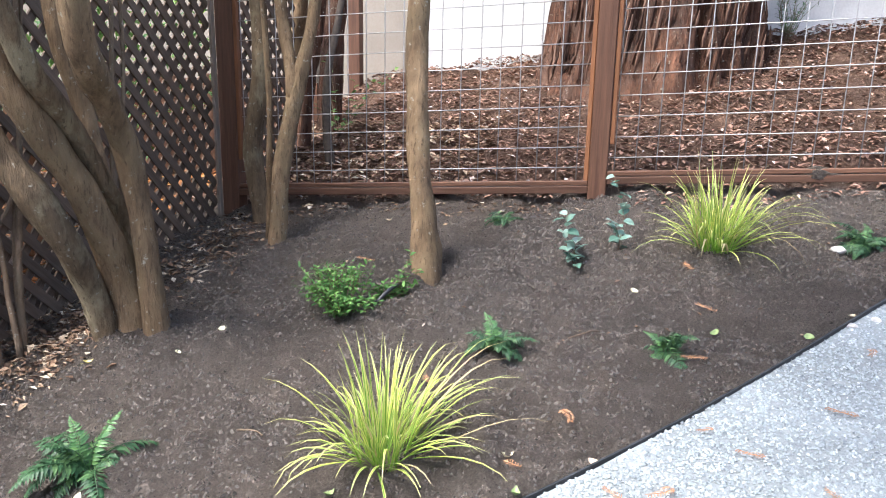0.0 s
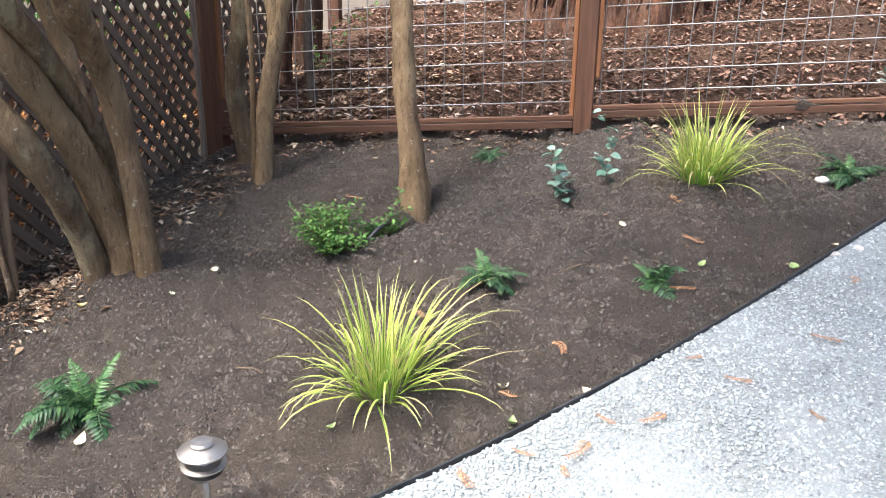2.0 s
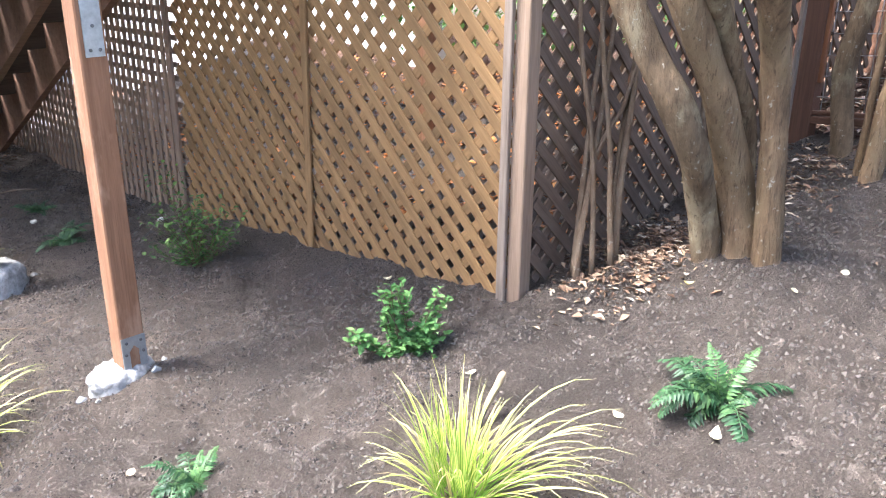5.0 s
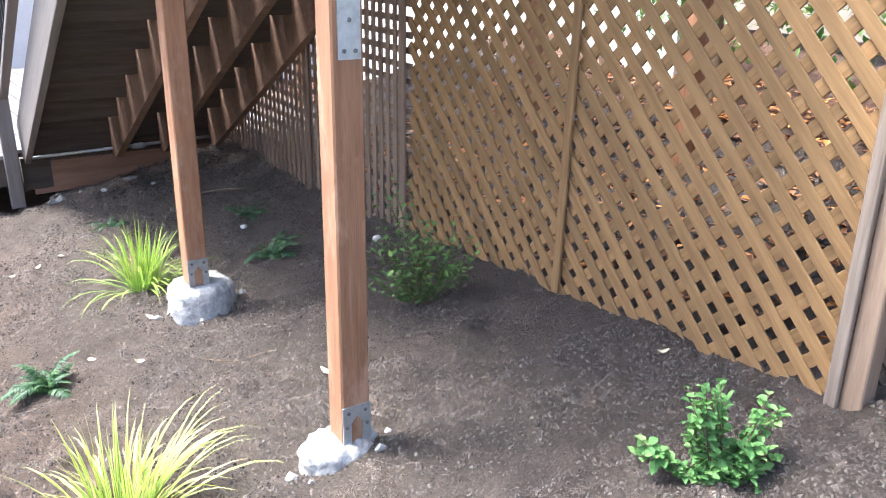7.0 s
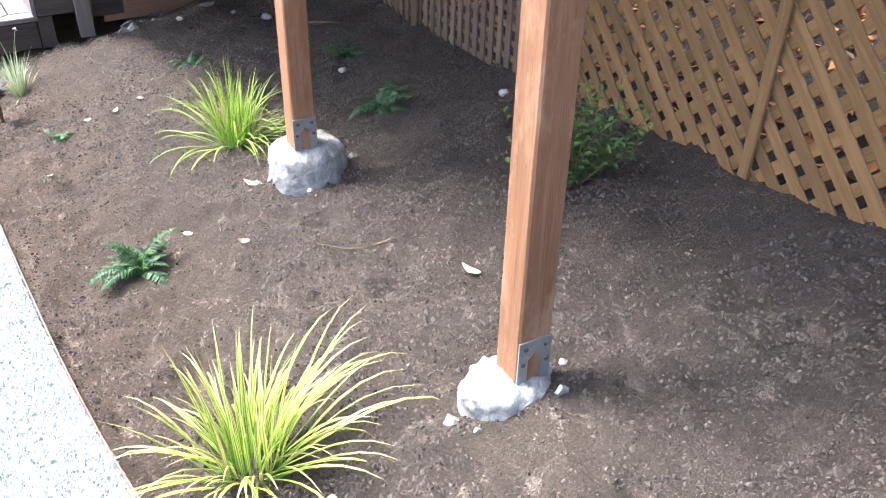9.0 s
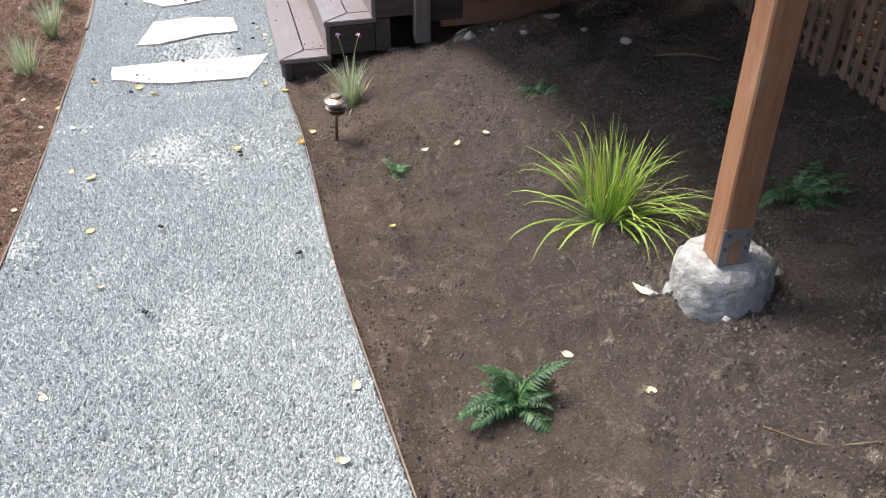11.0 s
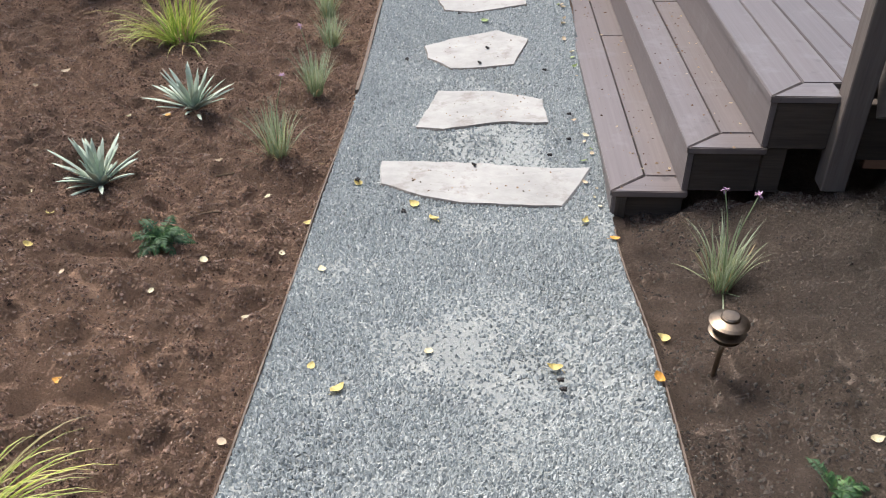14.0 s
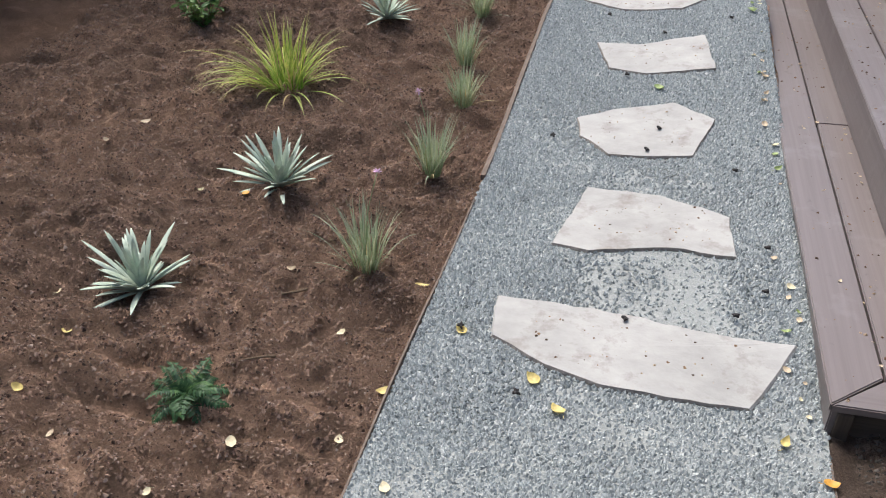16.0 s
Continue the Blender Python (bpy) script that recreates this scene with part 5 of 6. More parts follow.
shrub(1.33, 2.67, [(-0.03, 0.05, 0.25), (-0.01, 0.04, 0.21), (-0.04, 0.03, 0.16), (0.13, -0.06, 0.2), (0.07, -0.03, 0.11), (-0.13, 0.1, 0.08), (0.05, -0.06, 0.1), (0.01, -0.06, 0.06), (0.08, -0.08, 0.04), (-0.04, -0.02, 0.07)], 22, 0.029, 0.022, LEAFM, "bright green leafy shrub with upright shoots", 23, per=5, thick=0.0028, jitter=0.02)
shrub(1.45, 4.17, [(0.0, 0.0, 0.3), (-0.12, 0.1, 0.24), (0.12, -0.08, 0.24), (0.17, -0.05, 0.16), (-0.16, 0.06, 0.14), (-0.05, 0.13, 0.42), (0.06, 0.06, 0.2)], 15, 0.03, 0.017, LEAFD, "dark green twiggy shrub against the lattice", 24, per=8, thick=0.0022, jitter=0.045)
shrub(2.95, 0.49, [(0.1, 0.04, 0.2), (0.03, 0.0, 0.09)], 13, 0.055, 0.045, LEAFB, "slender sapling with rounded blue-green leaves", 25, "sapling", 1, 0.0022, 0.008)
shrub(3.07, 0.33, [(0.14, 0.05, 0.27), (0.0, 0.02, 0.1)], 12, 0.055, 0.045, LEAFB, "slender sapling with rounded blue-green leaves", 26, "sapling", 1, 0.0022, 0.008)
shrub(-3.47, 9.75, [(0, 0, 0.3), (0.12, 0.1, 0.25), (-0.15, 0.0, 0.25), (0.05, -0.1, 0.15), (-0.1, 0.15, 0.4)], 14, 0.05, 0.03, LEAFD, "dark green shrub at the shaded end of the bed", 27, per=4)

# bush added mostly out of view, so its crown darkens the bed's far corner
bush = thing("evergreen_bush", (-4.3, 11.3, -0.8), "dark evergreen bush added to shade the far end of the bed", "bush")
crown(bush, (-4.3, 11.4, 0.5), 1.1, 3000, 51, CANOPY, 0.08)
limb(bush, [(-4.3, 11.4, -0.9), (-4.3, 11.4, 0.0), (-4.25, 11.35, 0.8)], [0.06, 0.05, 0.02], TWIG, 52)

succulent(-2.44, 7.63, 0.23, 1, "pale blue-grey succulent rosette in brown soil")
succulent(-2.3, 8.35, 0.23, 2, "pale blue-grey succulent rosette in brown soil")
succulent(-2.5, 10.07, 0.19, 3, "pale blue-grey succulent rosette in brown soil")


def garlic(x, y, size, seed, label, flower=0):
    ob = tuft("flowering_tuft", x, y, 125, 0.265 * size, 0.005, 0.6, 0.8, TULB, label, "grass plant", seed, "striped garlic tufts", 0.036, 10, low=0.45, flop=0.02)
    rnd = random.Random(seed + 90)
    z = gz(x, y)
    for k in range(flower):
        g = Geo()
        az = rnd.uniform(0, 6.28)
        tip = (math.cos(az) * 0.06, math.sin(az) * 0.06, 0.34 * size)
        tube(g, curve_through([(0, 0, 0), (tip[0] * 0.3, tip[1] * 0.3, 0.2 * size), tip], 8), [0.0017] * 8, 6)
        st = new("flower_stalk", g.mesh("flower_stalk", TULB, True))
        st.parent = ob
        h = Geo()
        for i in range(14):
            d = Vector((rnd.gauss(0, 1), rnd.gauss(0, 1), rnd.gauss(0.4, 0.8)))
            leaflet(h, tip, d, (0.1, 0.2, 1), 0.018, 0.007)
        hd = new("flower_head", h.mesh("flower_head", FLOWER))
        hd.parent = st
        tagged(hd, "small lilac flower head")
    return ob


garlic(-1.775, 7.93, 1.1, 1, "grey-green striped tuft beside the path edging", 1)
garlic(-1.77, 8.62, 1.0, 2, "grey-green striped tuft beside the path edging", 1)
garlic(-1.83, 9.28, 0.95, 3, "grey-green striped tuft beside the path edging")
garlic(-1.95, 9.72, 1.0, 4, "grey-green striped tuft beside the path edging")
garlic(-2.0, 10.24, 1.0, 5, "grey-green striped tuft beside the path edging", 1)
garlic(-0.045, 7.1, 1.05, 6, "grey-green striped tuft before the deck steps", 2)


# ---- trees ----
clump = thing("tree", (2.26, 2.04, 0.05), "multi-stemmed tree with smooth grey-brown leaning trunks", "tree", "trees in the bed")
limb(clump, [(2.19, 2.08, -0.05), (2.175, 2.088, 0.137), (2.13, 2.105, 0.29), (2.02, 2.1, 0.48), (1.955, 2.14, 0.63), (1.93, 2.22, 0.76), (1.87, 2.32, 0.98), (1.78, 2.44, 1.35), (1.7, 2.5, 2.0), (1.65, 2.52, 2.8)], [0.06, 0.048, 0.05, 0.051, 0.05, 0.047, 0.045, 0.04, 0.03, 0.02], BARKG, 1, n=34)
limb(clump, [(2.235, 1.99, -0.05), (2.22, 1.995, 0.145), (2.205, 2.035, 0.34), (2.1, 2.06, 0.6), (2.01, 2.095, 0.78), (1.935, 2.13, 0.93), (1.88, 2.17, 1.08), (1.75, 2.27, 1.5), (1.65, 2.35, 2.1), (1.6, 2.4, 2.8)], [0.09, 0.068, 0.058, 0.051, 0.051, 0.05, 0.048, 0.043, 0.035, 0.02], BARK, 2, n=34)
limb(clump, [(2.25, 2.02, 0.2), (2.24, 2.03, 0.5), (2.18, 2.05, 0.65), (2.085, 2.075, 0.83), (1.965, 2.07, 0.97), (1.88, 2.07, 1.08), (1.75, 2.12, 1.5), (1.62, 2.16, 2.1), (1.57, 2.2, 2.8)], [0.032, 0.027, 0.033, 0.038, 0.039, 0.038, 0.034, 0.028, 0.02], BARKG, 3, n=30)
limb(clump, [(2.21, 1.9, -0.05), (2.2, 1.9, 0.18), (2.205, 1.92, 0.36), (2.215, 1.94, 0.55), (2.18, 1.95, 0.77), (2.07, 1.935, 0.94), (1.97, 1.91, 1.05), (1.9, 1.89, 1.25), (1.85, 1.88, 1.9), (1.8, 1.88, 2.7)], [0.058, 0.046, 0.042, 0.042, 0.044, 0.046, 0.047, 0.047, 0.035, 0.02], BARK, 4, n=34)
limb(clump, [(2.25, 2.06, 0.1), (2.3, 2.13, 0.55), (2.3, 2.2, 0.9), (2.27, 2.25, 1.15), (2.3, 2.3, 1.6), (2.4, 2.35, 2.4)], [0.04, 0.036, 0.033, 0.031, 0.028, 0.02], BARK, 5)
crown(clump, (2.2, 2.7, 3.3), 1.0, 1100, 1)

mid_tree = thing("tree", (2.9, 1.09, 0.15), "single slender tree trunk with pale lichen spots", "tree", "trees in the bed")
limb(mid_tree, [(2.89, 1.085, 0.05), (2.9, 1.09, 0.22), (2.93, 1.11, 0.4), (2.98, 1.15, 0.62), (3.07, 1.19, 0.95), (3.16, 1.21, 1.3), (3.25, 1.2, 2.0), (3.3, 1.2, 2.7)], [0.075, 0.066, 0.054, 0.047, 0.044, 0.046, 0.035, 0.02], BARK, 6, n=34)
crown(mid_tree, (3.3, 1.2, 3.4), 0.7, 360, 2)

fork = thing("tree", (3.34, 1.97, 0.1), "thin forked tree trunk with smooth tan bark", "tree", "trees in the bed")
limb(fork, [(3.34, 1.97, 0.05), (3.36, 1.97, 0.2), (3.43, 1.97, 0.5), (3.54, 1.94, 0.84), (3.61, 1.9, 1.08), (3.68, 1.88, 1.3), (3.8, 1.8, 2.0), (3.85, 1.75, 2.7)], [0.046, 0.043, 0.042, 0.04, 0.032, 0.03, 0.022, 0.012], BARK, 7)
limb(fork, [(3.53, 1.945, 0.83), (3.56, 1.965, 0.96), (3.6, 2.01, 1.13), (3.64, 2.05, 1.3), (3.7, 2.1, 2.0), (3.72, 2.12, 2.6)], [0.032, 0.032, 0.03, 0.028, 0.02, 0.01], BARK, 8, "limb")
limb(fork, [(3.4, 2.04, 0.1), (3.46, 2.05, 0.5), (3.5, 2.06, 0.95), (3.5, 2.1, 1.6)], [0.018, 0.016, 0.014, 0.01], BARK, 81, "limb", 10)
crown(fork, (3.8, 1.95, 3.2), 0.5, 350, 3)

back_tree = thing("tree", (3.7, 2.2, 0.1), "grey crooked tree trunk beside the fence corner", "tree", "trees in the bed")
limb(back_tree, [(3.66, 2.2, 0.05), (3.69, 2.22, 0.25), (3.72, 2.27, 0.55), (3.71, 2.2, 0.95), (3.78, 2.24, 1.3), (3.8, 2.3, 2.0), (3.7, 2.4, 2.7)], [0.055, 0.05, 0.05, 0.045, 0.046, 0.035, 0.02], BARKG, 9)
crown(back_tree, (3.7, 2.6, 3.2), 0.5, 350, 4)


def bare_stem(points, r0, r1, seed):
    ob = thing("bare_stem", (points[0][0], points[0][1], gz(points[0][0], points[0][1])), "thin bare tan stem leaning on the lattice", "stem", "bare stems")
    limb(ob, points, [r0, (r0 + r1) / 2, r1], TWIG, seed, "stem", 9, 18)
    return ob


st = bare_stem([(2.01, 2.49, -0.08), (2.02, 2.5, 0.02), (2.12, 2.53, 0.3), (2.23, 2.57, 0.61), (2.31, 2.6, 0.9), (2.4, 2.6, 1.7)], 0.015, 0.008, 1)
limb(st, [(2.14, 2.53, 0.37), (2.2, 2.52, 0.46), (2.26, 2.51, 0.53), (2.34, 2.5, 0.75)], [0.01, 0.007], TWIG, 2, "limb", 8, 12)
bare_stem([(2.15, 2.43, -0.02), (2.17, 2.44, 0.15), (2.21, 2.46, 0.33), (2.31, 2.5, 0.61), (2.45, 2.55, 1.3)], 0.017, 0.01, 3)
bare_stem([(2.18, 2.46, -0.02), (2.21, 2.48, 0.2), (2.25, 2.5, 0.4), (2.36, 2.53, 0.75), (2.5, 2.55, 1.4)], 0.014, 0.008, 4)
bare_stem([(2.03, 2.52, -0.06), (2.08, 2.54, 0.2), (2.15, 2.57, 0.5), (2.23, 2.6, 0.8), (2.3, 2.6, 1.5)], 0.012, 0.007, 5)
bare_stem([(2.06, 2.46, -0.04), (2.1, 2.5, 0.2), (2.1, 2.53, 0.45), (2.07, 2.58, 0.8), (2.05, 2.6, 1.4)], 0.011, 0.007, 8)
bare_stem([(2.12, 2.42, -0.02), (2.13, 2.45, 0.2), (2.15, 2.48, 0.4), (2.13, 2.52, 0.7), (2.1, 2.56, 1.2)], 0.012, 0.007, 9)
bare_stem([(2.8, 2.46, 0.0), (2.86, 2.5, 0.5), (2.9, 2.5, 0.9), (3.0, 2.5, 1.7)], 0.016, 0.009, 6)
bare_stem([(2.84, 2.5, 0.0), (2.93, 2.5, 0.6), (3.0, 2.5, 1.1), (3.02, 2.52, 1.8)], 0.012, 0.007, 7)

# added out of view: its crown only keeps sun off the gravel bend
shade_tree = thing("tree", (-1.7, -0.9, gz(-1.7, -0.9)), "unseen broad tree added to shade the bend of the path", "tree", "trees in the bed")
limb(shade_tree, [(-1.7, -0.9, -0.5), (-1.7, -0.9, 0.8), (-1.4, -0.7, 2.2), (-0.4, -0.2, 3.2), (0.7, 0.4, 3.8)], [0.16, 0.13, 0.11, 0.08, 0.03], BARK, 91)
crown(shade_tree, (0.75, 0.3, 3.7), 1.25, 4600, 92, size=0.12)

# ---- beyond the fence ----
redwood = thing("redwood_tree", (6.5, 0.29, 0.75), "huge redwood trunk with deeply furrowed reddish bark", "tree")
g = Geo()
nz, na = 60, 150
vs = []
for i in range(nz):
    f = i / (nz - 1)
    z = 0.45 + 5.5 * f ** 1.6
    for k in range(na):
        a = 2 * math.pi * k / na
        r = 0.66 + 0.2 * math.exp(-(z - 0.7) * 2.2) - 0.02 * z
        q = Vector((math.cos(a) * 5.2, math.sin(a) * 5.2, z * 0.7))
        r += 0.1 * (1 - 2 * abs(noise.noise(q))) + 0.045 * noise.noise(Vector((math.cos(a) * 14, math.sin(a) * 14, z * 1.6)))
        r += 0.07 * noise.noise(Vector((math.cos(a) * 1.5, math.sin(a) * 1.5, 3.0))) * math.exp(-(z - 0.7) * 1.5)
        vs.append((6.5 + r * math.cos(a), 0.29 + r * math.sin(a), z))
g.add(vs, [(i * na + k, i * na + (k + 1) % na, (i + 1) * na + (k + 1) % na, (i + 1) * na + k) for i in range(nz - 1) for k in range(na)])
part("trunk", g, REDBARK, redwood, smooth=True)
g = Geo()
rnd = random.Random(5)
for i in range(420):
    a = rnd.uniform(math.pi * 0.45, math.pi * 1.6)
    z = rnd.uniform(0.75, 2.3)
    r = 0.7 + 0.2 * math.exp(-(z - 0.7) * 2.2) - 0.02 * z
    le = rnd.uniform(0.12, 0.4)
    c, s = math.cos(a), math.sin(a)
    pts = [(6.5 + (r + rnd.uniform(-0.01, 0.025)) * math.cos(a + j * rnd.uniform(-0.02, 0.02)), 0.28 + (r + rnd.uniform(-0.01, 0.02)) * math.sin(a + j * 0.02), z + le * j / 3) for j in range(4)]
    tube(g, pts, [0.004, rnd.uniform(0.008, 0.016), rnd.uniform(0.008, 0.014), 0.003], 5)
part("loose_bark", g, BARKSTRIP, redwood)
crown(redwood, (6.35, 0.28, 6.6), 2.0, 1200, 9, size=0.2)

white_wall = thing("wall_house", (7.2, 0, 0.5), "plain white stucco wall behind the redwood", "wall", kind="structure")
board("wall", (7.28, 2.42, 1.9), (7.28, -6.0, 1.9), 0.2, 3.4, STUCCO, white_wall)
board("wall", (7.34, 12.9, 1.9), (7.34, 2.42, 1.9), 0.2, 3.4, STUCCO2, white_wall, label="beige stucco wall")
brown_post = thing("brown_post", (6.72, 2.78, 0.6), "reddish-brown wooden post beside the beige wall", "post")
board("post", (6.72, 2.78, 0.5), (6.72, 2.78, 2.2), 0.1, 0.1, FENCEWOOD, brown_post, up=(1, 0, 0))
dark_tree = thing("young_tree", (5.3, 2.6, 0.45), "thin dark leaning trunks beyond the wire fence", "tree")
limb(dark_tree, [(4.55, 2.15, 0.2), (4.6, 2.2, 0.5), (4.66, 2.22, 0.85), (4.8, 2.2, 1.2), (5.0, 2.15, 1.8)], [0.03, 0.028, 0.026, 0.022, 0.015], STAIRDARK, 31)
limb(dark_tree, [(5.0, 2.55, 0.3), (5.02, 2.5, 0.8), (5.1, 2.45, 1.2), (5.2, 2.4, 2.0)], [0.05, 0.045, 0.04, 0.03], REDBARK, 32)
limb(dark_tree, [(5.3, 2.75, 0.3), (5.3, 2.72, 0.9), (5.2, 2.6, 1.5)], [0.07, 0.06, 0.05], BARK, 33)
limb(dark_tree, [(5.42, 2.52, 0.3), (5.42, 2.5, 0.8), (5.46, 2.47, 1.3), (5.55, 2.4, 2.3)], [0.1, 0.085, 0.08, 0.07], REDBARK, 34)
limb(dark_tree, [(5.75, 2.72, 0.4), (5.7, 2.66, 0.9), (5.62, 2.5, 1.4), (5.6, 2.4, 2.3)], [0.06, 0.05, 0.045, 0.04], STAIRDARK, 35)
shrub(5.2, 2.35, [(0.1, 0.1, 0.5), (-0.1, -0.2, 0.35), (0.1, -0.35, 0.45), (-0.2, 0.1, 0.25)], 8, 0.05, 0.03, LEAFD, "sparse dark green weed on the slope", 41, "weed", 2)
shrub(6.85, -0.72, [(0, 0, 0.4), (0.05, 0.1, 0.32), (0.0, -0.12, 0.3), (-0.05, 0.05, 0.4)], 30, 0.05, 0.006, FERNLT, "feathery light green plant by the white wall", 42, "feathery_plant", 5)
shrub(4.4, -1.1, [(0, 0, 0.08), (0.1, 0.1, 0.05), (-0.1, 0.1, 0.05), (0, -0.15, 0.06)], 10, 0.04, 0.02, LEAFB, "low grey-green groundcover on the slope", 43, "groundcover", 3)
g = Geo()
tube(g, curve_through([(3.92, -0.42, 0.54), (3.92, -0.5, 0.55), (3.92, -0.6, 0.555), (3.92, -0.7, 0.56)], 12), [0.004, 0.012, 0.02, 0.026, 0.03, 0.032, 0.03, 0.026, 0.022, 0.018, 0.01, 0.004], 9, 0.5, 4)
solid("soil_heap", g.mesh("soil_heap", SOIL, True), Matrix(), "small heap of dark soil on the fence rail", "soil", kind="stuff")

board_fence = thing("board_fence", (5.6, 5.0, -0.4), "brown board fence beyond the lattice", "fence")
for i in range(12):
    board("fence_board", (5.6, 2.75 + 0.16 * i, -0.6), (5.6, 2.75 + 0.16 * i, 0.75 + 0.02 * (i % 3)), 0.15, 0.02, FENCEWOOD, board_fence, up=(1, 0, 0))
hedge = thing("hedge", (4.7, 4.05, -0.2), "dark evergreen hedge beyond the lattice", "hedge")
crown(hedge, (4.7, 4.05, 0.95), 1.0, 1700, 12, LEAFD, 0.08)
crown(hedge, (4.55, 5.5, 0.8), 0.85, 1400, 13, LEAFD, 0.08)
limb(hedge, [(4.6, 5.4, -0.6), (4.6, 5.45, 0.3), (4.55, 5.5, 1.0)], [0.05, 0.04, 0.02], TWIG, 45)
limb(hedge, [(4.7, 4.05, -0.4), (4.7, 4.05, 0.6), (4.7, 4.0, 1.3)], [0.05, 0.04, 0.02], TWIG, 44)
under_wall = thing("wall_lower", (5.0, 9.5, -0.9), "white stucco lower wall of the house beyond the balcony", "wall", kind="structure")
board("wall", (5.0, 12.85, 1.0), (5.0, 6.1, 1.0), 0.16, 4.6, STUCCO, under_wall)
far_wall = thing("wall_far", (2.0, 13.0, -0.9), "white stucco house wall beyond the deck", "wall", kind="structure")
board("wall", (-7, 13, -0.15), (8, 13, -0.15), 0.2, 2.0, STUCCO, far_wall)

closing = thing("wall_boundary", (-5.4, 4, -0.8), "plain brown board fence that closes the garden", "wall", kind="structure")
board("wall", (-5.4, -5, 0.5), (-5.4, 13, 0.5), 0.05, 3.2, FENCEWOOD, closing)
board("wall", (-5.4, -5, 0.5), (7.3, -5, 0.5), 0.05, 3.2, FENCEWOOD, closing)

# ---- fallen leaves and litter ----
def leaf_mesh(name, l, w, material, cup, seed):
    """A curled fallen leaf with a short stalk."""
    rnd = random.Random(seed)
    g = Geo()
    n, vs = 9, []
    for i in range(n):
        f = i / (n - 1)
        hw = w / 2 * math.sin(math.pi * f ** 0.8) ** 0.8 if 0 < f < 1 else 0.0005
        z = cup * l * (f - 0.5) ** 2 * 2 + 0.002
        for k in (-1, -0.5, 0, 0.5, 1):
            vs.append(((f - 0.5) * l, k * hw * (1 + rnd.uniform(-0.07, 0.07)), z + cup * abs(k) ** 1.5 * hw * 0.9 + rnd.uniform(-0.0006, 0.0006)))
    fs = [(i * 5 + k, (i + 1) * 5 + k, (i + 1) * 5 + k + 1, i * 5 + k + 1) for i in range(n - 1) for k in range(4)]
    g.add(vs, fs)
    tube(g, [(-0.5 * l, 0, 0.004), (-0.62 * l, 0.003, 0.003), (-0.72 * l, 0.008, 0.003)], [0.0008, 0.0007, 0.0005], 4)
    return g.mesh(name, material, True)


LEAVES = {k: [leaf_mesh("fallen_leaf", l, w, m, c, 7 * i + j) for j, (l, w, c) in enumerate(((0.046, 0.031, 0.5), (0.04, 0.024, 0.8), (0.034, 0.027, 0.35)))]
          for i, (k, m) in enumerate((("yellow", L_YELLOW), ("pale", L_PALE), ("orange", L_ORANGE), ("green", L_GREEN), ("buff", L_BUFF)))}
LONG_LEAF = leaf_mesh("fallen_leaf", 0.088, 0.033, L_PALE, 0.25, 99)


def surface(x, y):
    return float(lie(x, y)) + 0.012 if float(path_depth(np.array([x]), np.array([y]))[0]) > 0 else gz(x, y) + 0.001


TAKEN = []


def fallen(kind, places, group="fallen leaves", scale=1.0):
    rnd = random.Random(len(places) * 13 + len(kind))
    for x, y in places:
        if any(math.hypot(x - a, y - b) < 0.075 for a, b in TAKEN):
            continue
        TAKEN.append((x, y))
        me = LEAVES[kind][rnd.randrange(3)]
        m = Matrix.Translation((x, y, surface(x, y))) @ pose(0, 0, 0, rnd.uniform(-14, 14), rnd.uniform(-14, 14), rnd.uniform(0, 360)) @ Matrix.Scale(scale * rnd.uniform(0.85, 1.2), 4)
        where = "gravel" if float(path_depth(np.array([x]), np.array([y]))[0]) > 0 else "soil"
        solid("fallen_leaf", me, m, f"curled {kind} fallen leaf on the {where}", "leaf", group)


fallen("yellow", [(-1.12, 5.973), (-1.192, 6.452), (-1.186, 6.433), (-1.291, 6.548), (-1.183, 6.398), (-0.602, 6.579), (-2.432, 7.076), (-2.512, 7.356), (-1.124, 7.532), (-1.037, 7.426), (-1.373, 7.685), (-0.472, 7.498), (-0.266, 6.823), (-1.508, 7.389), (-1.129, 7.533), (-1.586, 7.945), (-0.031, 5.691), (2.047, 2.075), (-1.298, 6.581)])
fallen("pale", [(2.247, 1.669), (2.709, 0.254), (2.751, 0.311), (1.706, 0.543), (1.34, 1.878), (1.358, 2.405), (2.108, 1.76), (1.74, 3.2), (-0.307, 4.529), (-1.078, 4.989), (-1.378, 7.057), (-1.373, 7.034), (-1.58, 6.838), (-1.915, 6.89), (-0.252, 4.809), (-2.694, 7.535), (-1.738, 7.625), (-1.564, 7.207), (-1.919, 6.895), (-0.965, 6.638), (-1.808, 7.093), (0.335, 6.31), (0.453, 6.28), (0.208, 6.384), (0.317, 4.787), (0.335, 4.758), (0.272, 3.38), (-1.516, 7.418), (-2.559, 8.2), (-0.602, 6.563)], scale=0.85)
fallen("orange", [(-1.993, 6.424), (-1.879, 6.93), (-1.979, 6.403), (-1.746, 7.637), (-0.262, 6.878), (-0.368, 7.397), (-2.373, 8.217), (-1.111, 5.954), (-0.315, 6.539), (-2.037, 2.3)])
fallen("buff", [(-1.018, 5.549), (0.464, 2.846), (0.445, 4.566), (-1.482, 5.89), (-1.557, 5.356), (-1.57, 7.211), (-2.284, 6.998), (-1.847, 7.032), (-2.006, 7.85), (-3.087, 8.372), (-3.036, 8.573), (-2.681, 8.686), (3.104, 2.3), (2.838, 2.099), (3.559, 1.461), (1.701, 0.317), (2.539, -0.437), (-1.443, 6.224)], scale=0.85)
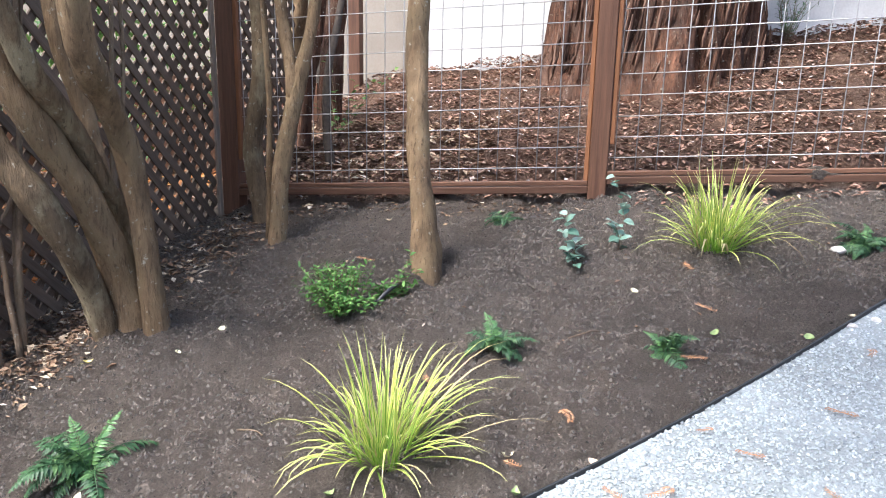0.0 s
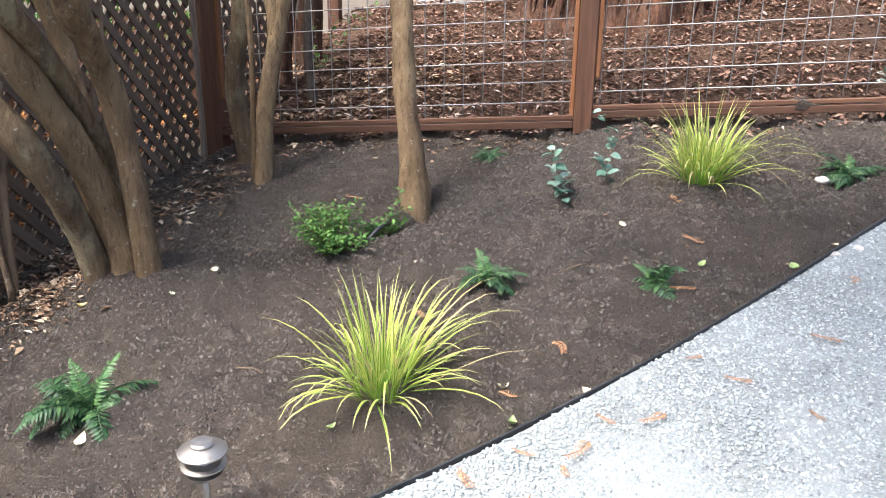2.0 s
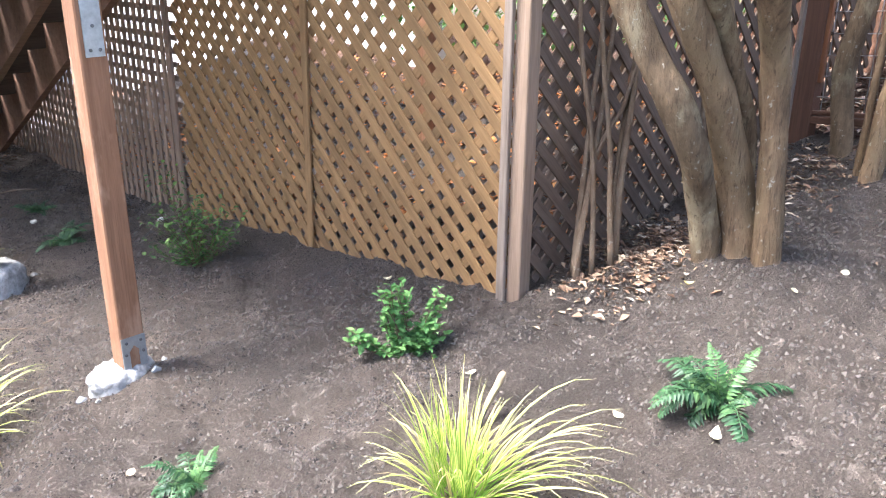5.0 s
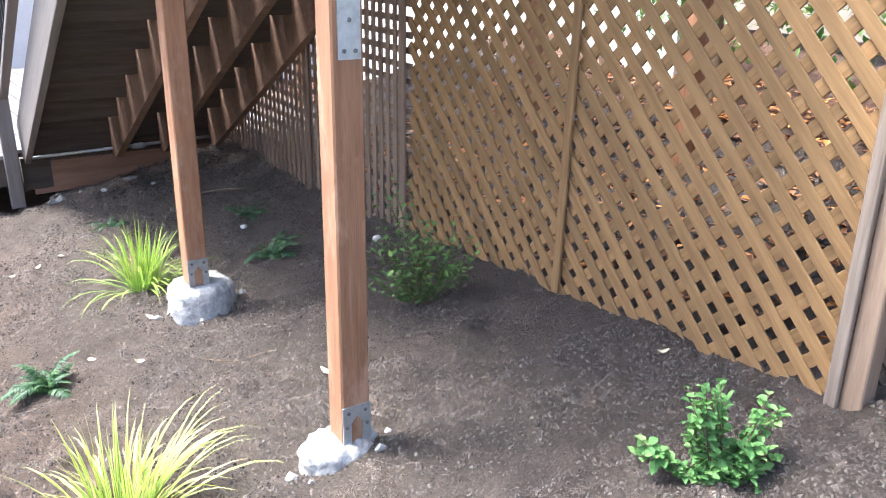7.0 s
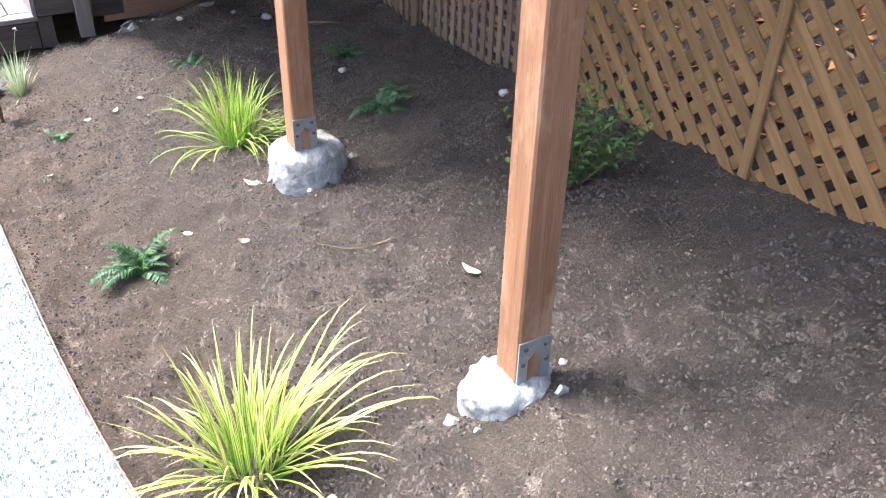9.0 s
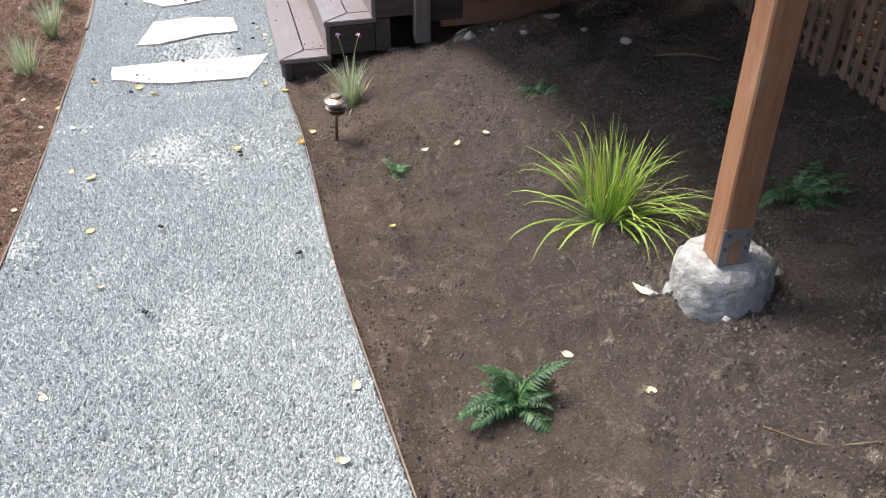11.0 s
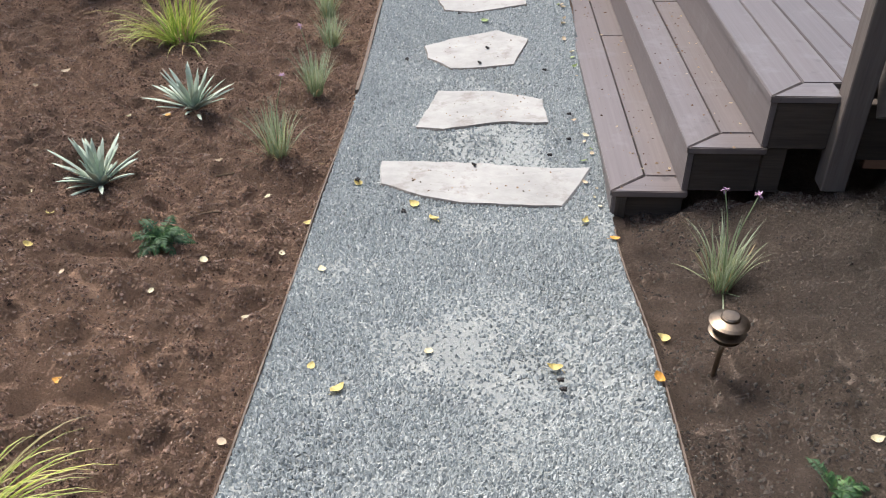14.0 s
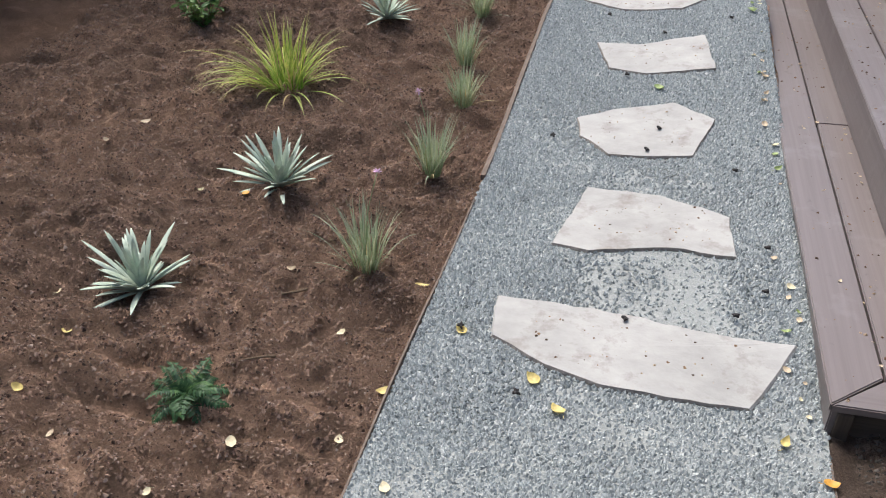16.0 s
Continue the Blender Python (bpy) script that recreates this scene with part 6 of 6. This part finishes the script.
fallen("green", [(1.482, 0.956), (1.535, 0.492), (2.394, -0.006), (2.411, -0.297), (-2.357, 8.166), (-0.415, 7.402), (-0.97, 9.45)])
for x, y, a, k in ((0.605, 4.97, 120, 1.0), (1.39, 1.635, 20, 0.85), (0.93, 3.95, 100, 0.9), (-2.5, 6.3, 60, 0.7)):
    solid("fallen_leaf", LONG_LEAF, Matrix.Translation((x, y, gz(x, y) + 0.005)) @ pose(0, 0, 0, 6, 4, a) @ Matrix.Scale(k, 4), "long pale yellow fallen leaf on the soil", "leaf", "fallen leaves")


def litter(name, n, place, material, label, seed, size=(0.015, 0.05), lift=0.012):
    """Many small curled leaves and chips, too many to count."""
    r = np.random.RandomState(seed)
    x, y = place(r, n)
    k = path_depth(x, y) < -0.02
    x, y = x[k], y[k]
    m = len(x)
    z = ground_z(x, y) + lift * r.rand(m)
    a = r.rand(m) * 6.283
    l = size[0] + (size[1] - size[0]) * r.rand(m) ** 1.5
    w = l * (0.25 + 0.4 * r.rand(m))
    t, c = (r.rand(m) - 0.5) * 0.9, (r.rand(m) - 0.3) * 0.5
    dx, dy = np.cos(a), np.sin(a)
    A = np.stack([x - dx * l / 2, y - dy * l / 2, z - t * l / 2], -1)
    B = np.stack([x + dx * l / 2, y + dy * l / 2, z + t * l / 2], -1)
    C = np.stack([x - dy * w / 2, y + dx * w / 2, z + c * w + 0.003], -1)
    D = np.stack([x + dy * w / 2, y - dx * w / 2, z + 0.004 + 0 * w], -1)
    M = np.stack([x, y, z - 0.002], -1)
    v = np.stack([A, B, C, D, M], 1).reshape(-1, 3)
    f = np.array([(0, 4, 2), (4, 1, 2), (0, 3, 4), (3, 1, 4)])[None] + 5 * np.arange(m)[:, None, None]
    return solid(name, raw_mesh(name, v, f.reshape(-1, 3), material), Matrix(), label, "leaf litter", kind="stuff")


litter("leaf_litter", 1700, lambda r, n: (2.3 + 0.2 * r.randn(n), 2.36 + 0.13 * r.randn(n)), LITTER, "drift of dry brown and pale leaves at the lattice foot", 1)
litter("leaf_litter", 800, lambda r, n: (3.2 + 0.3 * r.randn(n), 2.28 + 0.14 * r.randn(n)), LITTER, "drift of dry leaves in the fence corner", 2)
litter("leaf_litter", 350, lambda r, n: (3.78 + 0.07 * r.randn(n), 0.5 + 2.0 * r.rand(n)), LITTER, "dry leaves under the fence rail", 3)
litter("leaf_litter", 200, lambda r, n: (3.8 + 0.06 * r.randn(n), -1.4 + 1.7 * r.rand(n)), REDLITTER, "dry leaves under the fence rail", 33)
litter("bark_litter", 30000, lambda r, n: (4.0 + 3.2 * r.rand(n), -2.5 + 5.4 * r.rand(n)), REDLITTER, "redwood bark chips and dead leaves on the slope", 4, (0.015, 0.06), 0.02)
litter("leaf_litter", 2600, lambda r, n: (4.0 + 1.4 * r.rand(n), 1.2 + 1.5 * r.rand(n)), LITTER, "pale dead leaves behind the wire", 5, (0.02, 0.07), 0.03)
litter("leaf_litter", 5000, lambda r, n: (2.0 + 3.4 * r.rand(n), 2.75 + 4.0 * r.rand(n)), ORANGELITTER, "orange-brown dead leaves behind the lattice", 6, (0.03, 0.09), 0.03)
litter("twig_litter", 220, lambda r, n: (2.2 + 1.5 * r.rand(n), -0.9 + 2.6 * r.rand(n)), LITTER, "scattered bits of twig and leaf on the bed", 7, (0.008, 0.025), 0.006)
litter("leaf_litter", 130, lambda r, n: (1.5 + 0.3 * r.rand(n), 7.1 + 0.5 * r.rand(n)), LITTER, "pale leaf bits under the stairs", 8, (0.01, 0.04), 0.01)
litter("twig_litter", 260, lambda r, n: (-3.4 + 2.0 * r.rand(n), 5 + 5.5 * r.rand(n)), LITTER, "scattered pale leaf bits on the soil", 9, (0.006, 0.02), 0.004)

# needle sprays from the redwoods
def needle_spray(x, y, a, k, seed):
    rnd = random.Random(seed)
    g = Geo()
    for i in range(11):
        f = i / 10
        p = (0.11 * f, 0.012 * math.sin(f * 3), 0.004 + 0.004 * math.sin(f * 5))
        for s in (-1, 1):
            leaflet(g, p, (0.8, s * 0.9, rnd.uniform(-0.1, 0.2)), (0, 0, 1), 0.036 * (1 - 0.55 * f), 0.006)
    tube(g, [(0.11 * i / 5, 0.012 * math.sin(i / 5 * 3), 0.004) for i in range(6)], [0.0015] * 6, 5)
    solid("needle_spray", g.mesh("needle_spray", SPRAY), Matrix.Translation((x, y, surface(x, y))) @ pose(0, 0, 0, 3, -3, a) @ Matrix.Scale(k, 4), "rusty dry redwood needle spray on the ground", "needles", "needle sprays")


for i, (x, y, a, k) in enumerate(((1.24, 1.02, -60, 1.0), (1.9, 0.42, 200, 0.7), (2.55, -0.02, 40, 0.8), (2.2, 0.02, 100, 0.7), (1.3, 0.55, 30, 0.7), (1.48, 0.3, 150, 0.8), (1.22, 0.4, 10, 0.8), (1.75, -0.1, 80, 0.6), (1.68, 0.5, 60, 0.7), (2.05, 0.85, 20, 0.6), (1.6, 0.12, 130, 0.7), (1.95, -0.35, 70, 0.7), (2.3, -0.45, 160, 0.6), (1.42, 0.42, 75, 0.5), (1.36, 0.34, 10, 0.45), (1.55, 0.24, 50, 0.5), (1.3, 0.28, 130, 0.5), (1.15, 0.62, 90, 0.5), (1.2, 0.52, 160, 0.5), (1.05, 0.72, 30, 0.5), (1.62, -0.25, 25, 0.5), (1.85, 0.02, 120, 0.45), (2.9, 0.05, 15, 0.8), (1.1, 0.5, 200, 0.7), (3.0, 1.35, 70, 0.8))):
    needle_spray(x, y, a, k, i)

# dark seed balls on the path and slabs
g = Geo()
rnd = random.Random(3)
for i in range(7):
    a, b = rnd.uniform(0, 6.28), rnd.uniform(-1, 1)
    tube(g, [(0, 0, 0), (0.006 * math.cos(a), 0.006 * math.sin(a), 0.005 * b), (0.011 * math.cos(a), 0.011 * math.sin(a), 0.008 * b)], [0.005, 0.0045, 0.002], 6)
SEED_ME = g.mesh("seed_ball", SEED, True)
for x, y in [(-0.916, 7.843), (-1.353, 8.969), (-0.965, 8.897), (-0.935, 9.074), (-1.127, 9.56), (-0.608, 7.926), (-0.528, 8.05), (-1.377, 7.69), (-0.585, 6.518), (-0.634, 8.76), (-0.523, 8.276), (-0.86, 5.925), (-0.578, 6.48), (-0.369, 5.6), (-1.154, 7.455), (-0.85, 5.347), (-1.0, 9.98), (-0.7, 10.1), (-1.3, 10.2)]:
    z = float(lie(x, y)) + 0.03
    solid("seed_ball", SEED_ME, Matrix.Translation((x, y, z)) @ pose(0, 0, 0, 0, 0, 200 * x), "small dark seed ball on the path", "seed", "seed balls")

# seed husks and leaf bits blown over the slabs and the steps
r = np.random.RandomState(77)
for cx, cy, sx, sy in ((-0.87, 7.72, 0.32, 0.1), (-0.9, 8.4, 0.22, 0.13), (-1.0, 9.08, 0.2, 0.15), (-1.03, 9.77, 0.22, 0.1), (-1.12, 10.45, 0.2, 0.1)):
    x, y = cx + sx * (2 * r.rand(50) - 1), cy + sy * (2 * r.rand(50) - 1)
    v, f = scatter_rocks(50, x, y, lie(x, y) + 0.02, 0.0015, 0.0058, 0.6, r.randint(999))
    solid("seed_husks", raw_mesh("seed_husks", v, f, LITTER), Matrix(), "dark seed husks and leaf bits on a slab", "debris", kind="stuff")
for x0, z in ((0.0, -0.742), (0.255, -0.555)):
    n = 120
    q = [STEP @ Vector((x0 + 0.02 + 0.24 * r.rand(), 2.6 * r.rand(), z)) for _ in range(n)]
    v, f = scatter_rocks(n, np.array([p.x for p in q]), np.array([p.y for p in q]), np.full(n, z + 0.0005), 0.0015, 0.007, 0.6, r.randint(999))
    solid("seed_husks", raw_mesh("seed_husks", v, f, LITTER), Matrix(), "dark seed husks and leaf bits on a deck step", "debris", kind="stuff")

# debris on the steps: dry leaves in the corners
for i in range(46):
    rnd = random.Random(300 + i)
    sx = rnd.choice((0.15, 0.25, 0.25, 0.4, 0.5, 0.5, 0.1)) + rnd.uniform(-0.012, 0.0)
    sz = -0.742 if sx < 0.27 else -0.555
    p = STEP @ Vector((sx, rnd.uniform(0.05, 3.0), sz))
    solid("fallen_leaf", LEAVES["buff"][i % 3], Matrix.Translation(p) @ pose(0, 0, 0, rnd.uniform(-20, 20), 0, rnd.uniform(0, 360)) @ Matrix.Scale(rnd.uniform(0.15, 0.45), 4), "dry fallen leaf on a deck step", "leaf", "leaves on the steps")
for i in range(40):
    rnd = random.Random(500 + i)
    p = STEP @ Vector((-0.025 - 0.05 * rnd.random() ** 2, rnd.uniform(0.0, 3.2), 0))
    p.z = float(lie(p.x, p.y)) + 0.014
    solid("fallen_leaf", LEAVES[rnd.choice(("buff", "buff", "pale", "buff", "green"))][i % 3], Matrix.Translation(p) @ pose(0, 0, 0, rnd.uniform(-25, 25), rnd.uniform(-20, 20), rnd.uniform(0, 360)) @ Matrix.Scale(rnd.uniform(0.35, 0.9), 4), "dry fallen leaf on the gravel along the step", "leaf", "leaves along the step")

# a garden tool's handle stuck in the soil
tool = thing("hand_trowel", (1.15, 2.18, gz(1.15, 2.18)), "hand trowel with a pale wooden handle stuck in the soil", "tool")
g = Geo()
tube(g, [(1.165, 2.178, -0.1), (1.18, 2.174, -0.075), (1.195, 2.168, -0.045), (1.21, 2.16, -0.01), (1.215, 2.158, 0.0)], [0.007, 0.01, 0.0095, 0.0105, 0.006], 12)
part("handle", g, PALEWOOD, tool, smooth=True)
g = Geo()
tube(g, [(1.135, 2.184, -0.19), (1.15, 2.18, -0.13), (1.165, 2.178, -0.1)], [0.012, 0.007, 0.006], 8)
part("shank", g, BOLT, tool, smooth=True)

# drip line by the herb
g = Geo()
tube(g, curve_through([(2.58, 1.2, 0.17), (2.62, 1.17, 0.205), (2.67, 1.15, 0.215), (2.72, 1.16, 0.2), (2.76, 1.14, 0.17)], 14), [0.008] * 14, 9)
solid("drip_tube", g.mesh("drip_tube", BLACKPLASTIC, True), Matrix(), "short loop of black drip tubing beside the herb", "hose")
g = Geo()
tube(g, curve_through([(1.78, 0.75, 0.09), (1.8, 0.7, 0.1), (1.83, 0.68, 0.085)], 8), [0.011] * 8, 9)
solid("drip_tube", g.mesh("drip_tube", BLACKPLASTIC, True), Matrix(), "short end of black drip tubing under the grass", "hose")

# stones in the bed
def bed_rock(x, y, r, seed):
    bm = bmesh.new()
    bmesh.ops.create_icosphere(bm, subdivisions=2, radius=r)
    for v in bm.verts:
        v.co *= 1 + 0.35 * noise.noise(v.co / r * 1.2 + Vector((seed, 0, 0)))
        v.co.z *= 0.6
    me = bpy.data.meshes.new("rock")
    bm.to_mesh(me)
    bm.free()
    me.materials.append(ROCK)
    solid("rock", me, Matrix.Translation((x, y, gz(x, y) + r * 0.25)), "small pale rock on the soil", "rock", "small rocks")


for i, (x, y, r) in enumerate(((3.13, -0.5, 0.028), (1.33, 5.85, 0.02), (1.3, 6.9, 0.03), (2.45, -0.42, 0.02), (2.5, -0.5, 0.018), (1.7, 5.0, 0.024), (0.9, 7.3, 0.022), (1.2, 7.2, 0.018))):
    bed_rock(x, y, r, i)


def twig(points, r, label="thin dry twig on the soil"):
    g = Geo()
    tube(g, curve_through([(x, y, gz(x, y) + 0.006) for x, y in points], 10), [r] * 10, 6)
    solid("twig", g.mesh("twig", TWIG, True), Matrix(), label, "twig", "twigs")


twig([(0.62, 4.35), (0.72, 4.28), (0.84, 4.24)], 0.0018)
twig([(-1.98, 7.72), (-1.93, 7.78), (-1.88, 7.83)], 0.004)
twig([(1.75, 1.35), (1.72, 1.28), (1.69, 1.24)], 0.0025)
twig([(-1.95, 7.35), (-1.9, 7.4), (-1.86, 7.44)], 0.003)
twig([(2.3, 0.45), (2.36, 0.38), (2.4, 0.35)], 0.003)
twig([(0.1, 2.95), (0.16, 3.06), (0.2, 3.12)], 0.004)
twig([(1.6, 6.5), (1.5, 6.62), (1.36, 6.7)], 0.006)
twig([(1.72, 4.7), (1.8, 4.62)], 0.012)
